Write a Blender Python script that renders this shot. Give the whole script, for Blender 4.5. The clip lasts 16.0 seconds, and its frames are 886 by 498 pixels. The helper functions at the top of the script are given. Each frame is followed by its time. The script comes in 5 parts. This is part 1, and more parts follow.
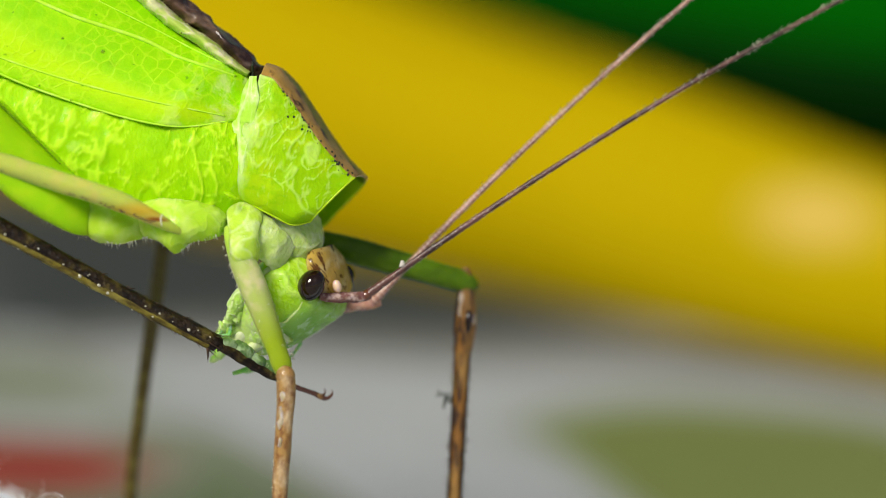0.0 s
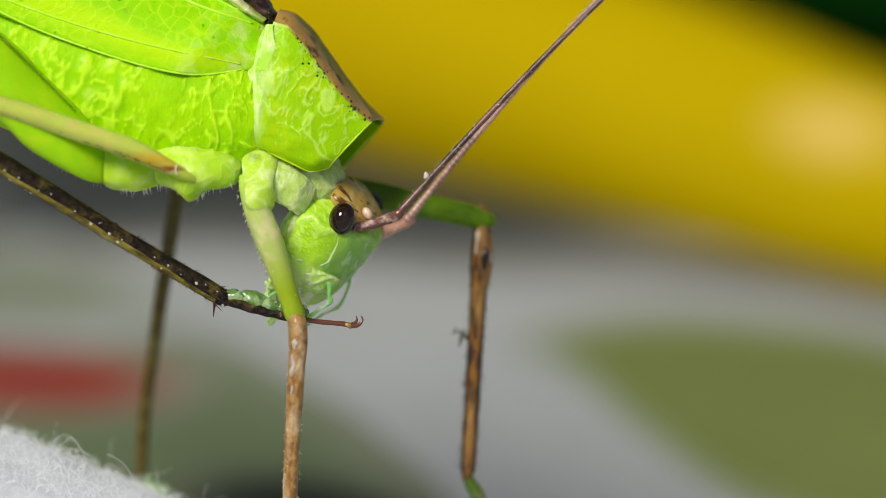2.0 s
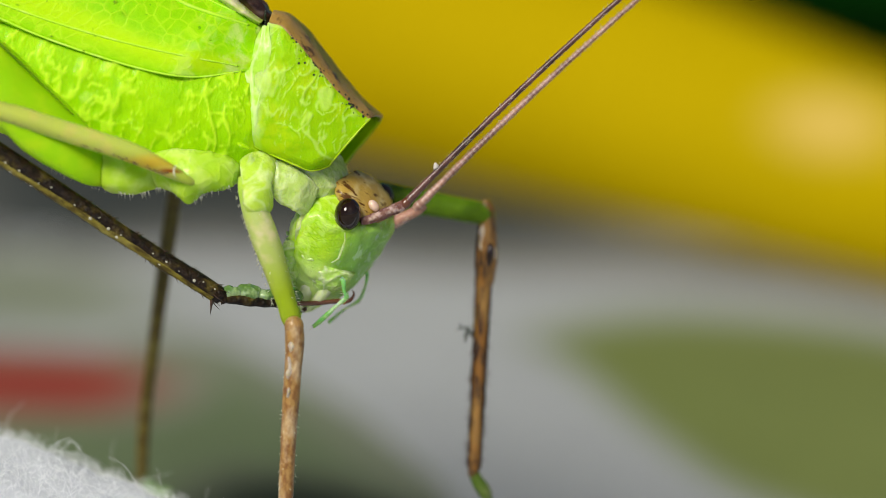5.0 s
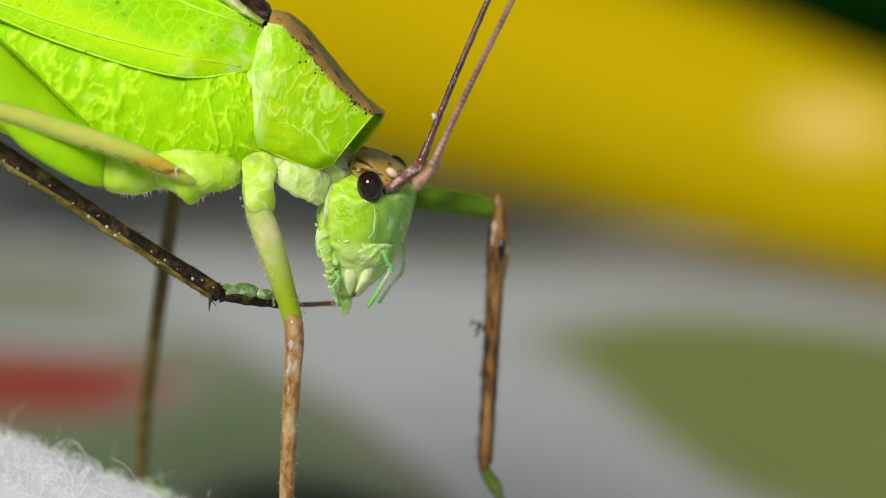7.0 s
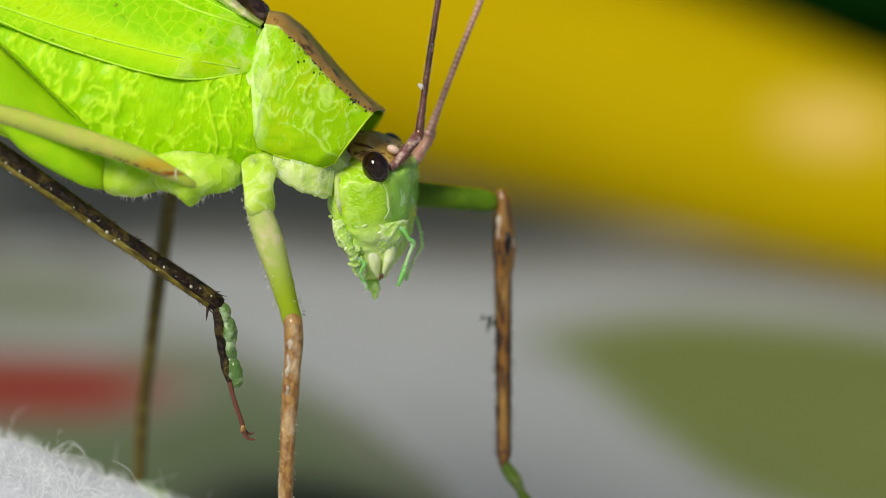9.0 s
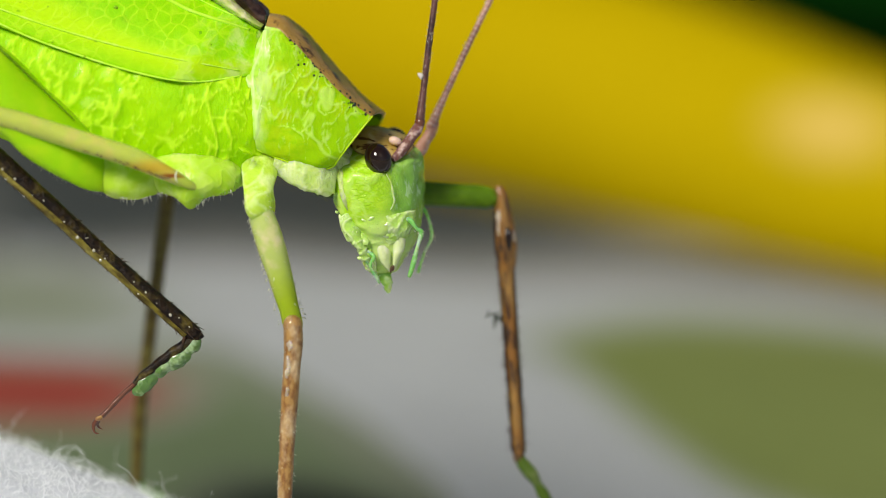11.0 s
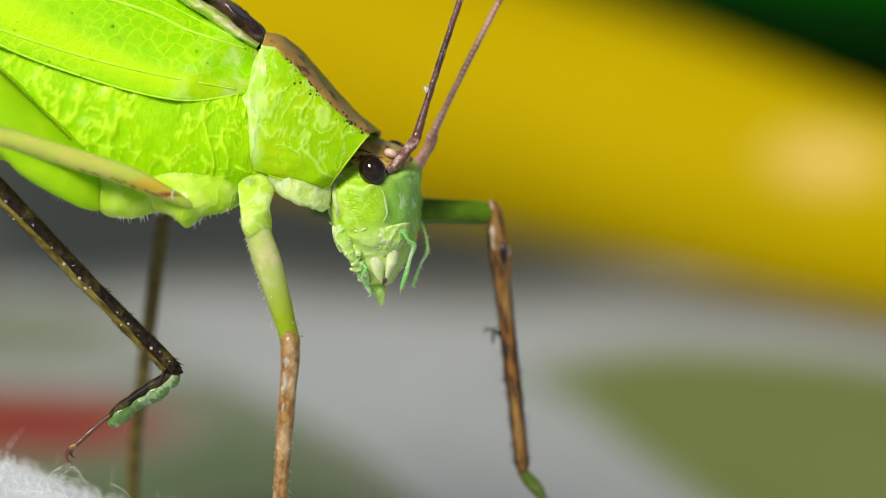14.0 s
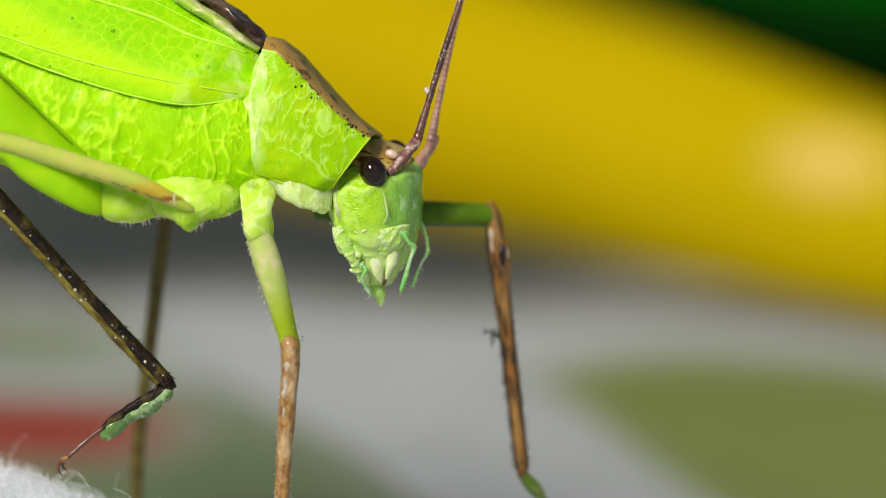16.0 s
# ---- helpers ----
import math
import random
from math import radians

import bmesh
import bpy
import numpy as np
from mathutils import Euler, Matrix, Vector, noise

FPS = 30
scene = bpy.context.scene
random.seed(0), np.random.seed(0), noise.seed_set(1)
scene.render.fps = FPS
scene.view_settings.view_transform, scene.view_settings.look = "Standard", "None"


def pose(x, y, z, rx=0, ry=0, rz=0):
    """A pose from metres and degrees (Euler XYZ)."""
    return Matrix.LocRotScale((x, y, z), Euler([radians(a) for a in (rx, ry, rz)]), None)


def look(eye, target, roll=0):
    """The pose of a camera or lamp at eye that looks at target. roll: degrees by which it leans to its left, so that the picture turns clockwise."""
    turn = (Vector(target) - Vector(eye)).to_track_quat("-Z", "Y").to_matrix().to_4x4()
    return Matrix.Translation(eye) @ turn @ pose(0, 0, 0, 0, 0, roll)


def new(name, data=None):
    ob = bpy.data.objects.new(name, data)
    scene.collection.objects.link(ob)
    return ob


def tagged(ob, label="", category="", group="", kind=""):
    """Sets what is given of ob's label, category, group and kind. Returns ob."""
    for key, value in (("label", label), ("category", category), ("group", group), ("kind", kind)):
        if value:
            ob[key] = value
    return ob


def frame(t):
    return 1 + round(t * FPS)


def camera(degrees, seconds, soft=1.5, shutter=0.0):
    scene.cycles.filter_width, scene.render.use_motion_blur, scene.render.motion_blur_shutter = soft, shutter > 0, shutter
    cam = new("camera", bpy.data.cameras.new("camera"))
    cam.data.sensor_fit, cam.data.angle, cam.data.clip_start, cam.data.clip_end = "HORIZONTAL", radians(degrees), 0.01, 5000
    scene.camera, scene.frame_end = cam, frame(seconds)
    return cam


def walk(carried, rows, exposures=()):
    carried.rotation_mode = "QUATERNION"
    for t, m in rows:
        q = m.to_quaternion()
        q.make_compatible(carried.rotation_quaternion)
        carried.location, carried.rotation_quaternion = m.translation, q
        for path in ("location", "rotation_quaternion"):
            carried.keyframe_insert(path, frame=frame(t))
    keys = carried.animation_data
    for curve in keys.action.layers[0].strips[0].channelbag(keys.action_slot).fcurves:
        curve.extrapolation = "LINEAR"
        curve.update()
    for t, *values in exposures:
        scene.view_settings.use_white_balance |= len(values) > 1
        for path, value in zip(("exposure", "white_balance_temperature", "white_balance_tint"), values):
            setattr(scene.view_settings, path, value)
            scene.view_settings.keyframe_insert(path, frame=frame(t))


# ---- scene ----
# Macro view of a katydid grooming on a printed terry cloth; lengths below are in millimetres times K.
K = 0.001
REACH, TILT = 140.0, 14.0          # lens to subject, and how far the lens looks down
cam = camera(12.78, 16.0, soft=0.85)
cam.data.dof.use_dof = True
cam.data.dof.focus_distance = 0.1385
cam.data.dof.aperture_fstop = 25.0
EYE = (0.0, -REACH * K * math.cos(radians(TILT)), REACH * K * math.sin(radians(TILT)))
TURNS = [  # seconds, yaw, pitch, roll of the hand-held lens
    (0, -0.204, 0.372, -0.74),
    (0.5, 0.013, -0.279, -1.23),
    (1, 0.017, -0.760, -1.39),
    (1.5, 0.080, -0.525, -1.12),
    (2, -0.009, -0.365, -1.41),
    (2.5, 0.028, -0.352, -1.31),
    (3, 0.048, -0.357, -0.90),
    (3.5, -0.015, -0.300, -0.68),
    (4, -0.028, -0.313, -0.67),
    (6.5, 0.004, -0.438, -0.86),
    (7, 0.007, -0.369, -0.72),
    (7.5, -0.052, -0.342, -0.56),
    (8, -0.101, -0.373, -0.75),
    (8.5, -0.005, -0.366, -0.49),
    (11, 0.010, -0.326, -0.37),
    (11.5, -0.055, -0.000, -0.37),
    (12, 0.010, -0.138, -0.37),
    (12.5, -0.172, -0.136, -0.26),
    (13, -0.100, -0.042, -0.17),
    (13.5, -0.014, -0.011, -0.25),
    (14, -0.036, -0.055, -0.21),
    (14.5, 0.000, 0.000, -0.00),
    (15, 0.029, 0.053, 0.01),
    (15.5, 0.004, 0.027, 0.02),
    (16, -0.007, -0.016, 0.15),
]
SWING, RISE = 3.2, 5.37 * K        # the lens rises as it tips down, by this much a degree


def lens_pose(yaw, pitch, lean):
    return pose(*EYE, 90 - TILT, 0, 0) @ pose(0, -RISE * pitch, 0) @ pose(0, 0, 0, pitch * SWING, yaw, 0) @ pose(0, 0, 0, 0, 0, -lean)


walk(cam, [(t, lens_pose(yaw, pitch, lean)) for t, yaw, pitch, lean in TURNS],
     exposures=((0.0, -0.02), (0.5, 0.0), (1.0, -0.18), (1.5, -0.12), (2.0, -0.09), (3.0, -0.04), (4.0, -0.06), (6.5, -0.08), (7.5, -0.09), (8.0, -0.12), (8.5, -0.18), (11.0, -0.03), (11.5, -0.08), (12.0, 0.03), (13.0, 0.0), (16.0, 0.02)))

# ---- light ----
SUN_UP, SUN_SIDE = 45.0, -32.0     # elevation, and degrees to the side of the lens
world = bpy.data.worlds.new("sky")
scene.world = world
world.use_nodes = True
wn = world.node_tree.nodes
sky = wn.new("ShaderNodeTexSky")
sky.sky_type, sky.sun_disc = "NISHITA", False
sky.sun_elevation, sky.sun_rotation = radians(SUN_UP), radians(180 + SUN_SIDE)
wn["Background"].inputs["Strength"].default_value = 0.05
world.node_tree.links.new(sky.outputs[0], wn["Background"].inputs["Color"])
lamp = bpy.data.lights.new("sun", "SUN")
lamp.energy, lamp.angle, lamp.color = 4.27, radians(22), (1.0, 0.942, 0.825)
sun = new("sun", lamp)
sun_way = Vector((math.sin(radians(SUN_SIDE)) * math.cos(radians(SUN_UP)), -math.cos(radians(SUN_SIDE)) * math.cos(radians(SUN_UP)), math.sin(radians(SUN_UP))))
sun.matrix_world = look(sun_way * 0.5, (0, 0, 0))


# ---- materials ----
def material(name, colour, rough=0.5, soft=0.0, radius=(1.0, 0.9, 0.2), gloss=0.5, coat=0.0):
    m = bpy.data.materials.new(name)
    m.use_nodes = True
    b = m.node_tree.nodes["Principled BSDF"]
    b.inputs["Base Color"].default_value = (*colour, 1)
    b.inputs["Roughness"].default_value = rough
    b.inputs["Specular IOR Level"].default_value = gloss
    b.inputs["Coat Weight"].default_value = coat
    b.inputs["Coat Roughness"].default_value = 0.12
    if soft:
        b.inputs["Subsurface Weight"].default_value = soft
        b.inputs["Subsurface Radius"].default_value = radius
        b.inputs["Subsurface Scale"].default_value = K
    return m


def coords(m, stretch=(1, 1, 1), turn=(0, 0, 0), wobble=0.0, wobble_scale=1.0):
    """Object coordinates in millimetres, optionally stretched, turned and wobbled by noise."""
    nt = m.node_tree
    tc, mp = nt.nodes.new("ShaderNodeTexCoord"), nt.nodes.new("ShaderNodeMapping")
    mp.inputs["Scale"].default_value = [s / K for s in stretch]
    mp.inputs["Rotation"].default_value = [radians(a) for a in turn]
    nt.links.new(tc.outputs["Object"], mp.inputs["Vector"])
    if not wobble:
        return mp.outputs[0]
    n, mix = nt.nodes.new("ShaderNodeTexNoise"), nt.nodes.new("ShaderNodeVectorMath")
    n.inputs["Scale"].default_value = wobble_scale
    nt.links.new(mp.outputs[0], n.inputs["Vector"])
    mix.operation = "MULTIPLY_ADD"
    nt.links.new(n.outputs["Color"], mix.inputs[0])
    mix.inputs[1].default_value = (wobble,) * 3
    nt.links.new(mp.outputs[0], mix.inputs[2])
    return mix.outputs[0]


def noise_value(m, where, scale, detail=4.0, rough=0.6):
    n = m.node_tree.nodes.new("ShaderNodeTexNoise")
    n.inputs["Scale"].default_value, n.inputs["Detail"].default_value, n.inputs["Roughness"].default_value = scale, detail, rough
    m.node_tree.links.new(where, n.inputs["Vector"])
    return n.outputs["Fac"]


def cell_edges(m, where, scale, random_amount=1.0):
    n = m.node_tree.nodes.new("ShaderNodeTexVoronoi")
    n.feature = "DISTANCE_TO_EDGE"
    n.inputs["Scale"].default_value, n.inputs["Randomness"].default_value = scale, random_amount
    m.node_tree.links.new(where, n.inputs["Vector"])
    return n.outputs["Distance"]


def spread(m, value, low, high, to_low=0.0, to_high=1.0):
    n = m.node_tree.nodes.new("ShaderNodeMapRange")
    n.interpolation_type = "SMOOTHSTEP"
    for key, v in zip(("From Min", "From Max", "To Min", "To Max"), (low, high, to_low, to_high)):
        n.inputs[key].default_value = v
    m.node_tree.links.new(value, n.inputs["Value"])
    return n.outputs["Result"]


def times(m, a, b):
    n = m.node_tree.nodes.new("ShaderNodeMath")
    n.operation = "MULTIPLY"
    m.node_tree.links.new(a, n.inputs[0])
    if isinstance(b, float):
        n.inputs[1].default_value = b
    else:
        m.node_tree.links.new(b, n.inputs[1])
    return n.outputs[0]


def tint(m, fac, colour):
    """Blend colour over the base colour by fac."""
    nt, b = m.node_tree, m.node_tree.nodes["Principled BSDF"]
    mix = nt.nodes.new("ShaderNodeMix")
    mix.data_type = "RGBA"
    nt.links.new(fac, mix.inputs[0])
    if b.inputs["Base Color"].links:
        nt.links.new(b.inputs["Base Color"].links[0].from_socket, mix.inputs[6])
    else:
        mix.inputs[6].default_value = b.inputs["Base Color"].default_value
    mix.inputs[7].default_value = (*colour, 1)
    nt.links.new(mix.outputs[2], b.inputs["Base Color"])


def relief(m, height, depth, invert=False):
    nt, b = m.node_tree, m.node_tree.nodes["Principled BSDF"]
    bump = nt.nodes.new("ShaderNodeBump")
    bump.inputs["Distance"].default_value, bump.inputs["Strength"].default_value, bump.invert = depth * K, 1.0, invert
    nt.links.new(height, bump.inputs["Height"])
    if b.inputs["Normal"].links:
        nt.links.new(b.inputs["Normal"].links[0].from_socket, bump.inputs["Normal"])
    nt.links.new(bump.outputs[0], b.inputs["Normal"])


def along(m, axis, low, high):
    """0 to 1 along one axis of the part's own space, in millimetres."""
    sep = m.node_tree.nodes.new("ShaderNodeSeparateXYZ")
    m.node_tree.links.new(coords(m), sep.inputs[0])
    return spread(m, sep.outputs[axis], low, high)


def near_point(m, point, inner, outer, stretch=(1, 1, 1), ragged=0.0):
    """1 close to a point of the part's own space, falling to 0; millimetres."""
    nt = m.node_tree
    n = nt.nodes.new("ShaderNodeVectorMath")
    n.operation = "DISTANCE"
    nt.links.new(coords(m, stretch, wobble=ragged, wobble_scale=2.0) if ragged else coords(m, stretch), n.inputs[0])
    n.inputs[1].default_value = [p * s + ragged * 0.5 for p, s in zip(point, stretch)]
    return spread(m, n.outputs["Value"], inner, outer, 1.0, 0.0)


def crest_tint(m, colour, amount):
    """A paler colour along the crests of crumpled skin."""
    node = m.node_tree.nodes.new("ShaderNodeAttribute")
    node.attribute_name = "crest"
    tint(m, times(m, spread(m, node.outputs["Fac"], 0.15, 0.95), amount), colour)


LIME = (0.40, 0.78, 0.001)


def wing_green():
    """Leaf-like cells in the wing's own length and breadth, with a yellow band along the lower third."""
    m = material("tegmen_green", (0.275, 0.66, 0.0008), 0.45, 0.15, (0.2, 0.2, 0.05), gloss=0.10, coat=0.04)
    nt = m.node_tree
    node, sep = nt.nodes.new("ShaderNodeAttribute"), nt.nodes.new("ShaderNodeSeparateXYZ")
    node.attribute_name = "wing_place"
    nt.links.new(node.outputs["Vector"], sep.inputs[0])
    bend, add = nt.nodes.new("ShaderNodeTexNoise"), nt.nodes.new("ShaderNodeVectorMath")
    bend.inputs["Scale"].default_value = 0.9
    nt.links.new(node.outputs["Vector"], bend.inputs["Vector"])
    add.operation = "MULTIPLY_ADD"
    nt.links.new(bend.outputs["Color"], add.inputs[0])
    add.inputs[1].default_value = (0.55, 0.55, 0.0)
    nt.links.new(node.outputs["Vector"], add.inputs[2])
    flat = nt.nodes.new("ShaderNodeVectorMath")
    flat.operation = "MULTIPLY"
    flat.inputs[1].default_value = (1.0, 1.0, 0.0)
    nt.links.new(add.outputs[0], flat.inputs[0])
    where = flat.outputs[0]
    cells, fine = cell_edges(m, where, 2.2, 0.6), cell_edges(m, where, 5.2, 0.8)
    band = times(m, spread(m, sep.outputs[2], 0.58, 0.76), spread(m, sep.outputs[2], 0.80, 0.98, 1.0, 0.15))
    tint(m, spread(m, noise_value(m, coords(m, (0.5, 1, 1.6), (0, -24, 0)), 0.7, 5.0), 0.36, 0.66), (0.33, 0.71, 0.001))
    tint(m, times(m, spread(m, cells, 0.04, 0.30), 0.35), (0.22, 0.63, 0.001))
    tint(m, times(m, band, 0.85), (0.50, 0.82, 0.001))
    line = spread(m, cells, 0.0, 0.11, 1.0, 0.0)
    strong = spread(m, noise_value(m, coords(m), 0.5, 3.0), 0.32, 0.62, 0.15, 1.0)
    tint(m, times(m, times(m, line, strong), 0.5), (0.50, 0.82, 0.02))
    tint(m, times(m, spread(m, fine, 0.0, 0.10, 1.0, 0.0), 0.10), (0.50, 0.76, 0.02))
    root = spread(m, sep.outputs[0], 0.4, 3.4, 1.0, 0.0)
    tint(m, times(m, times(m, root, spread(m, noise_value(m, where, 1.4, 4.0), 0.45, 0.66)), 0.75), (0.60, 0.76, 0.22))
    tint(m, times(m, spread(m, noise_value(m, coords(m), 2.6, 2.0), 0.71, 0.74), 0.6), (0.08, 0.28, 0.01))
    relief(m, times(m, line, strong), 0.006)
    relief(m, noise_value(m, coords(m), 1.1, 4.0), 0.06)
    return m


def pleura_green():
    m = material("pleura_green", (0.32, 0.66, 0.001), 0.40, 0.45, (0.4, 0.5, 0.05), gloss=0.06, coat=0.06)
    tint(m, spread(m, noise_value(m, coords(m), 0.7, 4.0), 0.42, 0.60), (0.38, 0.72, 0.001))
    tint(m, times(m, spread(m, noise_value(m, coords(m, (1.5, 1, 0.7), (0, 35, 0)), 1.3, 5.0), 0.55, 0.68), 0.6), (0.25, 0.60, 0.001))
    crest_tint(m, (0.56, 0.86, 0.03), 0.75)
    tint(m, times(m, spread(m, noise_value(m, coords(m), 0.9, 5.0), 0.60, 0.72), 0.4), (0.56, 0.80, 0.14))
    relief(m, noise_value(m, coords(m), 1.6, 3.0), 0.06)
    relief(m, noise_value(m, coords(m, (1.5, 1, 0.8), (0, 30, 0)), 6.0, 6.0), 0.04)
    return m


def pronotum_green():
    m = material("pronotum_green", (0.31, 0.60, 0.002), 0.40, 0.4, (0.4, 0.5, 0.05), gloss=0.06, coat=0.06)
    tint(m, spread(m, noise_value(m, coords(m), 0.8, 4.0), 0.44, 0.66), (0.40, 0.64, 0.004))
    tint(m, times(m, spread(m, noise_value(m, coords(m, (1, 1, 1.6), (0, 30, 0)), 1.5, 4.0), 0.54, 0.66), 0.5), (0.24, 0.57, 0.001))
    crest_tint(m, (0.52, 0.80, 0.13), 0.65)
    for p in ((-6.40, -1.20, 6.70), (-6.55, -2.10, 5.24), (-6.75, -2.30, 4.30), (-6.70, -2.30, 3.30)):
        tint(m, times(m, near_point(m, p, 0.1, 1.0, (1.5, 0.7, 0.8), 1.2), 0.6), (0.56, 0.76, 0.30))
    tint(m, times(m, spread(m, noise_value(m, coords(m, (2.2, 1, 0.8), (0, 20, 0)), 1.8, 5.0), 0.58, 0.70), 0.5), (0.54, 0.76, 0.16))
    relief(m, noise_value(m, coords(m), 1.2, 2.5), 0.07)
    relief(m, noise_value(m, coords(m, (1.5, 1, 1), (0, 40, 0)), 3.6, 5.0), 0.05)
    return m


def soft_green(name, colour, pale, rough=0.35, bumps=0.05, scale=3.0, soft=0.6):
    m = material(name, colour, rough, soft, (0.9, 0.95, 0.2), gloss=0.14, coat=0.08)
    n = noise_value(m, coords(m), scale, 2.5)
    tint(m, spread(m, n, 0.45, 0.72), pale)
    relief(m, n, bumps)
    relief(m, noise_value(m, coords(m), scale * 4, 2.0), bumps * 0.3)
    return m


def brown_shell():
    m = material("disc_brown", (0.34, 0.205, 0.045), 0.30, 0.2, (0.4, 0.25, 0.1), gloss=0.5)
    n = noise_value(m, coords(m, (1, 1, 1)), 1.1, 6.0, 0.7)
    tint(m, spread(m, n, 0.54, 0.68), (0.055, 0.022, 0.010))
    tint(m, spread(m, noise_value(m, coords(m), 4.0), 0.62, 0.72), (0.42, 0.30, 0.12))
    relief(m, n, 0.08)
    return m


def leg_brown(name, colour, dark, pale, stretch=(0.35, 2.0, 2.0)):
    m = material(name, colour, 0.38, 0.1, (0.4, 0.25, 0.1), gloss=0.2, coat=0.04)
    n = noise_value(m, coords(m, stretch), 2.2, 5.0)
    tint(m, spread(m, n, 0.40, 0.62), dark)
    tint(m, spread(m, noise_value(m, coords(m, stretch), 0.7, 4.0), 0.50, 0.75), pale)
    relief(m, n, 0.03)
    relief(m, noise_value(m, coords(m), 9.0), 0.03)
    return m


def antenna_skin(name, pale, dark, rings=0.07):
    """Finely ringed, with pale and dark bands along the flagellum."""
    m = material(name, pale, 0.35, 0.2, (0.4, 0.25, 0.1), gloss=0.6)
    w = m.node_tree.nodes.new("ShaderNodeTexWave")
    w.inputs["Scale"].default_value, w.inputs["Distortion"].default_value = 1.6, 2.5
    m.node_tree.links.new(coords(m), w.inputs["Vector"])
    tint(m, spread(m, noise_value(m, coords(m, (0.5, 0.1, 0.1)), 1.0), 0.42, 0.6), dark)
    tint(m, times(m, spread(m, w.outputs["Fac"], 0.6, 1.0), rings), (0.66, 0.54, 0.48))
    relief(m, w.outputs["Fac"], 0.005)
    return m


def cloth(name, colour, rough=0.9, grain=1.6, depth=0.3, gloss=0.1):
    m = material(name, colour, rough, gloss=gloss)
    n = noise_value(m, coords(m), grain, 6.0, 0.7)
    big = noise_value(m, coords(m), 0.06, 2.0)
    tint(m, times(m, spread(m, n, 0.4, 0.8), 0.35), tuple(c * 0.55 for c in colour))
    tint(m, times(m, spread(m, big, 0.4, 0.7), 0.3), tuple(min(1, c * 1.25) for c in colour))
    relief(m, n, depth)
    return m


M_WING, M_PLEURA, M_PRON = wing_green(), pleura_green(), pronotum_green()


def head_skin():
    """Grained cheek, bluish front with pale streaks, pale towards the mouth."""
    m = material("head_green", (0.34, 0.62, 0.012), 0.22, 0.35, (0.4, 0.5, 0.08), gloss=0.2, coat=0.25)
    tint(m, spread(m, noise_value(m, coords(m), 1.1, 4.0), 0.45, 0.66), (0.44, 0.68, 0.03))
    crest_tint(m, (0.55, 0.77, 0.18), 0.5)
    cheek = near_point(m, (0.95, -1.4, -0.55), 0.35, 1.15, (1, 0.2, 0.8), 0.4)
    grain = spread(m, cell_edges(m, coords(m, (1, 0.6, 1.4), (0, 35, 0), 0.12, 3.0), 4.6), 0.0, 0.32)
    tint(m, times(m, times(m, grain, cheek), 0.4), (0.48, 0.74, 0.06))
    front = near_point(m, (2.55, 0, -0.7), 0.4, 1.5, (1.1, 0.25, 0.55), 0.4)
    tint(m, times(m, front, 0.75), (0.19, 0.45, 0.09))
    streak = spread(m, noise_value(m, coords(m, (2.4, 0.6, 0.9), (0, -20, 0), 0.5, 1.5), 2.0, 4.0), 0.54, 0.64)
    tint(m, times(m, times(m, streak, front), 0.7), (0.46, 0.68, 0.34))
    tint(m, times(m, near_point(m, (1.5, 0, -2.7), 0.5, 1.6, (1, 0.25, 1), 0.4), 0.7), (0.54, 0.72, 0.24))
    relief(m, times(m, grain, cheek), 0.014)
    relief(m, noise_value(m, coords(m), 2.4, 5.0), 0.07)
    return m


M_HEAD = head_skin()
M_NECK = soft_green("membrane_pale", (0.50, 0.69, 0.16), (0.66, 0.78, 0.40), 0.22, 0.10, 1.8)
relief(M_NECK, noise_value(M_NECK, coords(M_NECK, (2.4, 1, 0.6), (0, -25, 0)), 1.6, 3.0), 0.07)
M_PALE = soft_green("mouth_pale", (0.58, 0.68, 0.32), (0.70, 0.75, 0.50), 0.10, 0.05, 2.0, 0.2)
M_HINGE = soft_green("membrane_thin", (0.40, 0.70, 0.06), (0.62, 0.80, 0.32), 0.3, 0.04, 1.8, 0.0)
crest_tint(M_HINGE, (0.66, 0.82, 0.38), 0.5)
M_LOBE = soft_green("hip_pale", (0.42, 0.68, 0.03), (0.56, 0.76, 0.14), 0.2, 0.05, 1.1)
M_COXA = soft_green("coxa_green", (0.46, 0.68, 0.06), (0.64, 0.78, 0.30), 0.14, 0.10, 1.6)
M_FEMUR = soft_green("femur_green", (0.31, 0.62, 0.002), (0.40, 0.66, 0.006), 0.35, 0.03, 1.0)
# Deep green for dark specks and for painted shade.
M_DEEP = soft_green("shade_speck_green", (0.075, 0.15, 0.003), (0.10, 0.19, 0.006), 0.4, 0.03, 2.0)
M_PALP = soft_green("palp_green", (0.16, 0.50, 0.12), (0.56, 0.78, 0.50), 0.2, 0.03, 2.0)
M_BROWN = brown_shell()
M_DARK = leg_brown("dorsal_dark", (0.075, 0.038, 0.022), (0.022, 0.010, 0.008), (0.26, 0.17, 0.11), (0.6, 1, 1))
M_DARK.node_tree.nodes["Principled BSDF"].inputs["Coat Weight"].default_value = 0.5
M_STRIP = soft_green("wing_fold_pale", (0.44, 0.60, 0.10), (0.66, 0.60, 0.32), 0.35, 0.05, 1.5, 0.2)
crest_tint(M_STRIP, (0.72, 0.66, 0.44), 0.6)
M_TIBIA = leg_brown("tibia_tan", (0.20, 0.085, 0.010), (0.022, 0.008, 0.003), (0.30, 0.165, 0.04), (0.6, 2.4, 2.4))
M_SHIN = leg_brown("shin_tan", (0.36, 0.205, 0.06), (0.20, 0.085, 0.022), (0.54, 0.40, 0.23), (1.3, 2.2, 2.2))
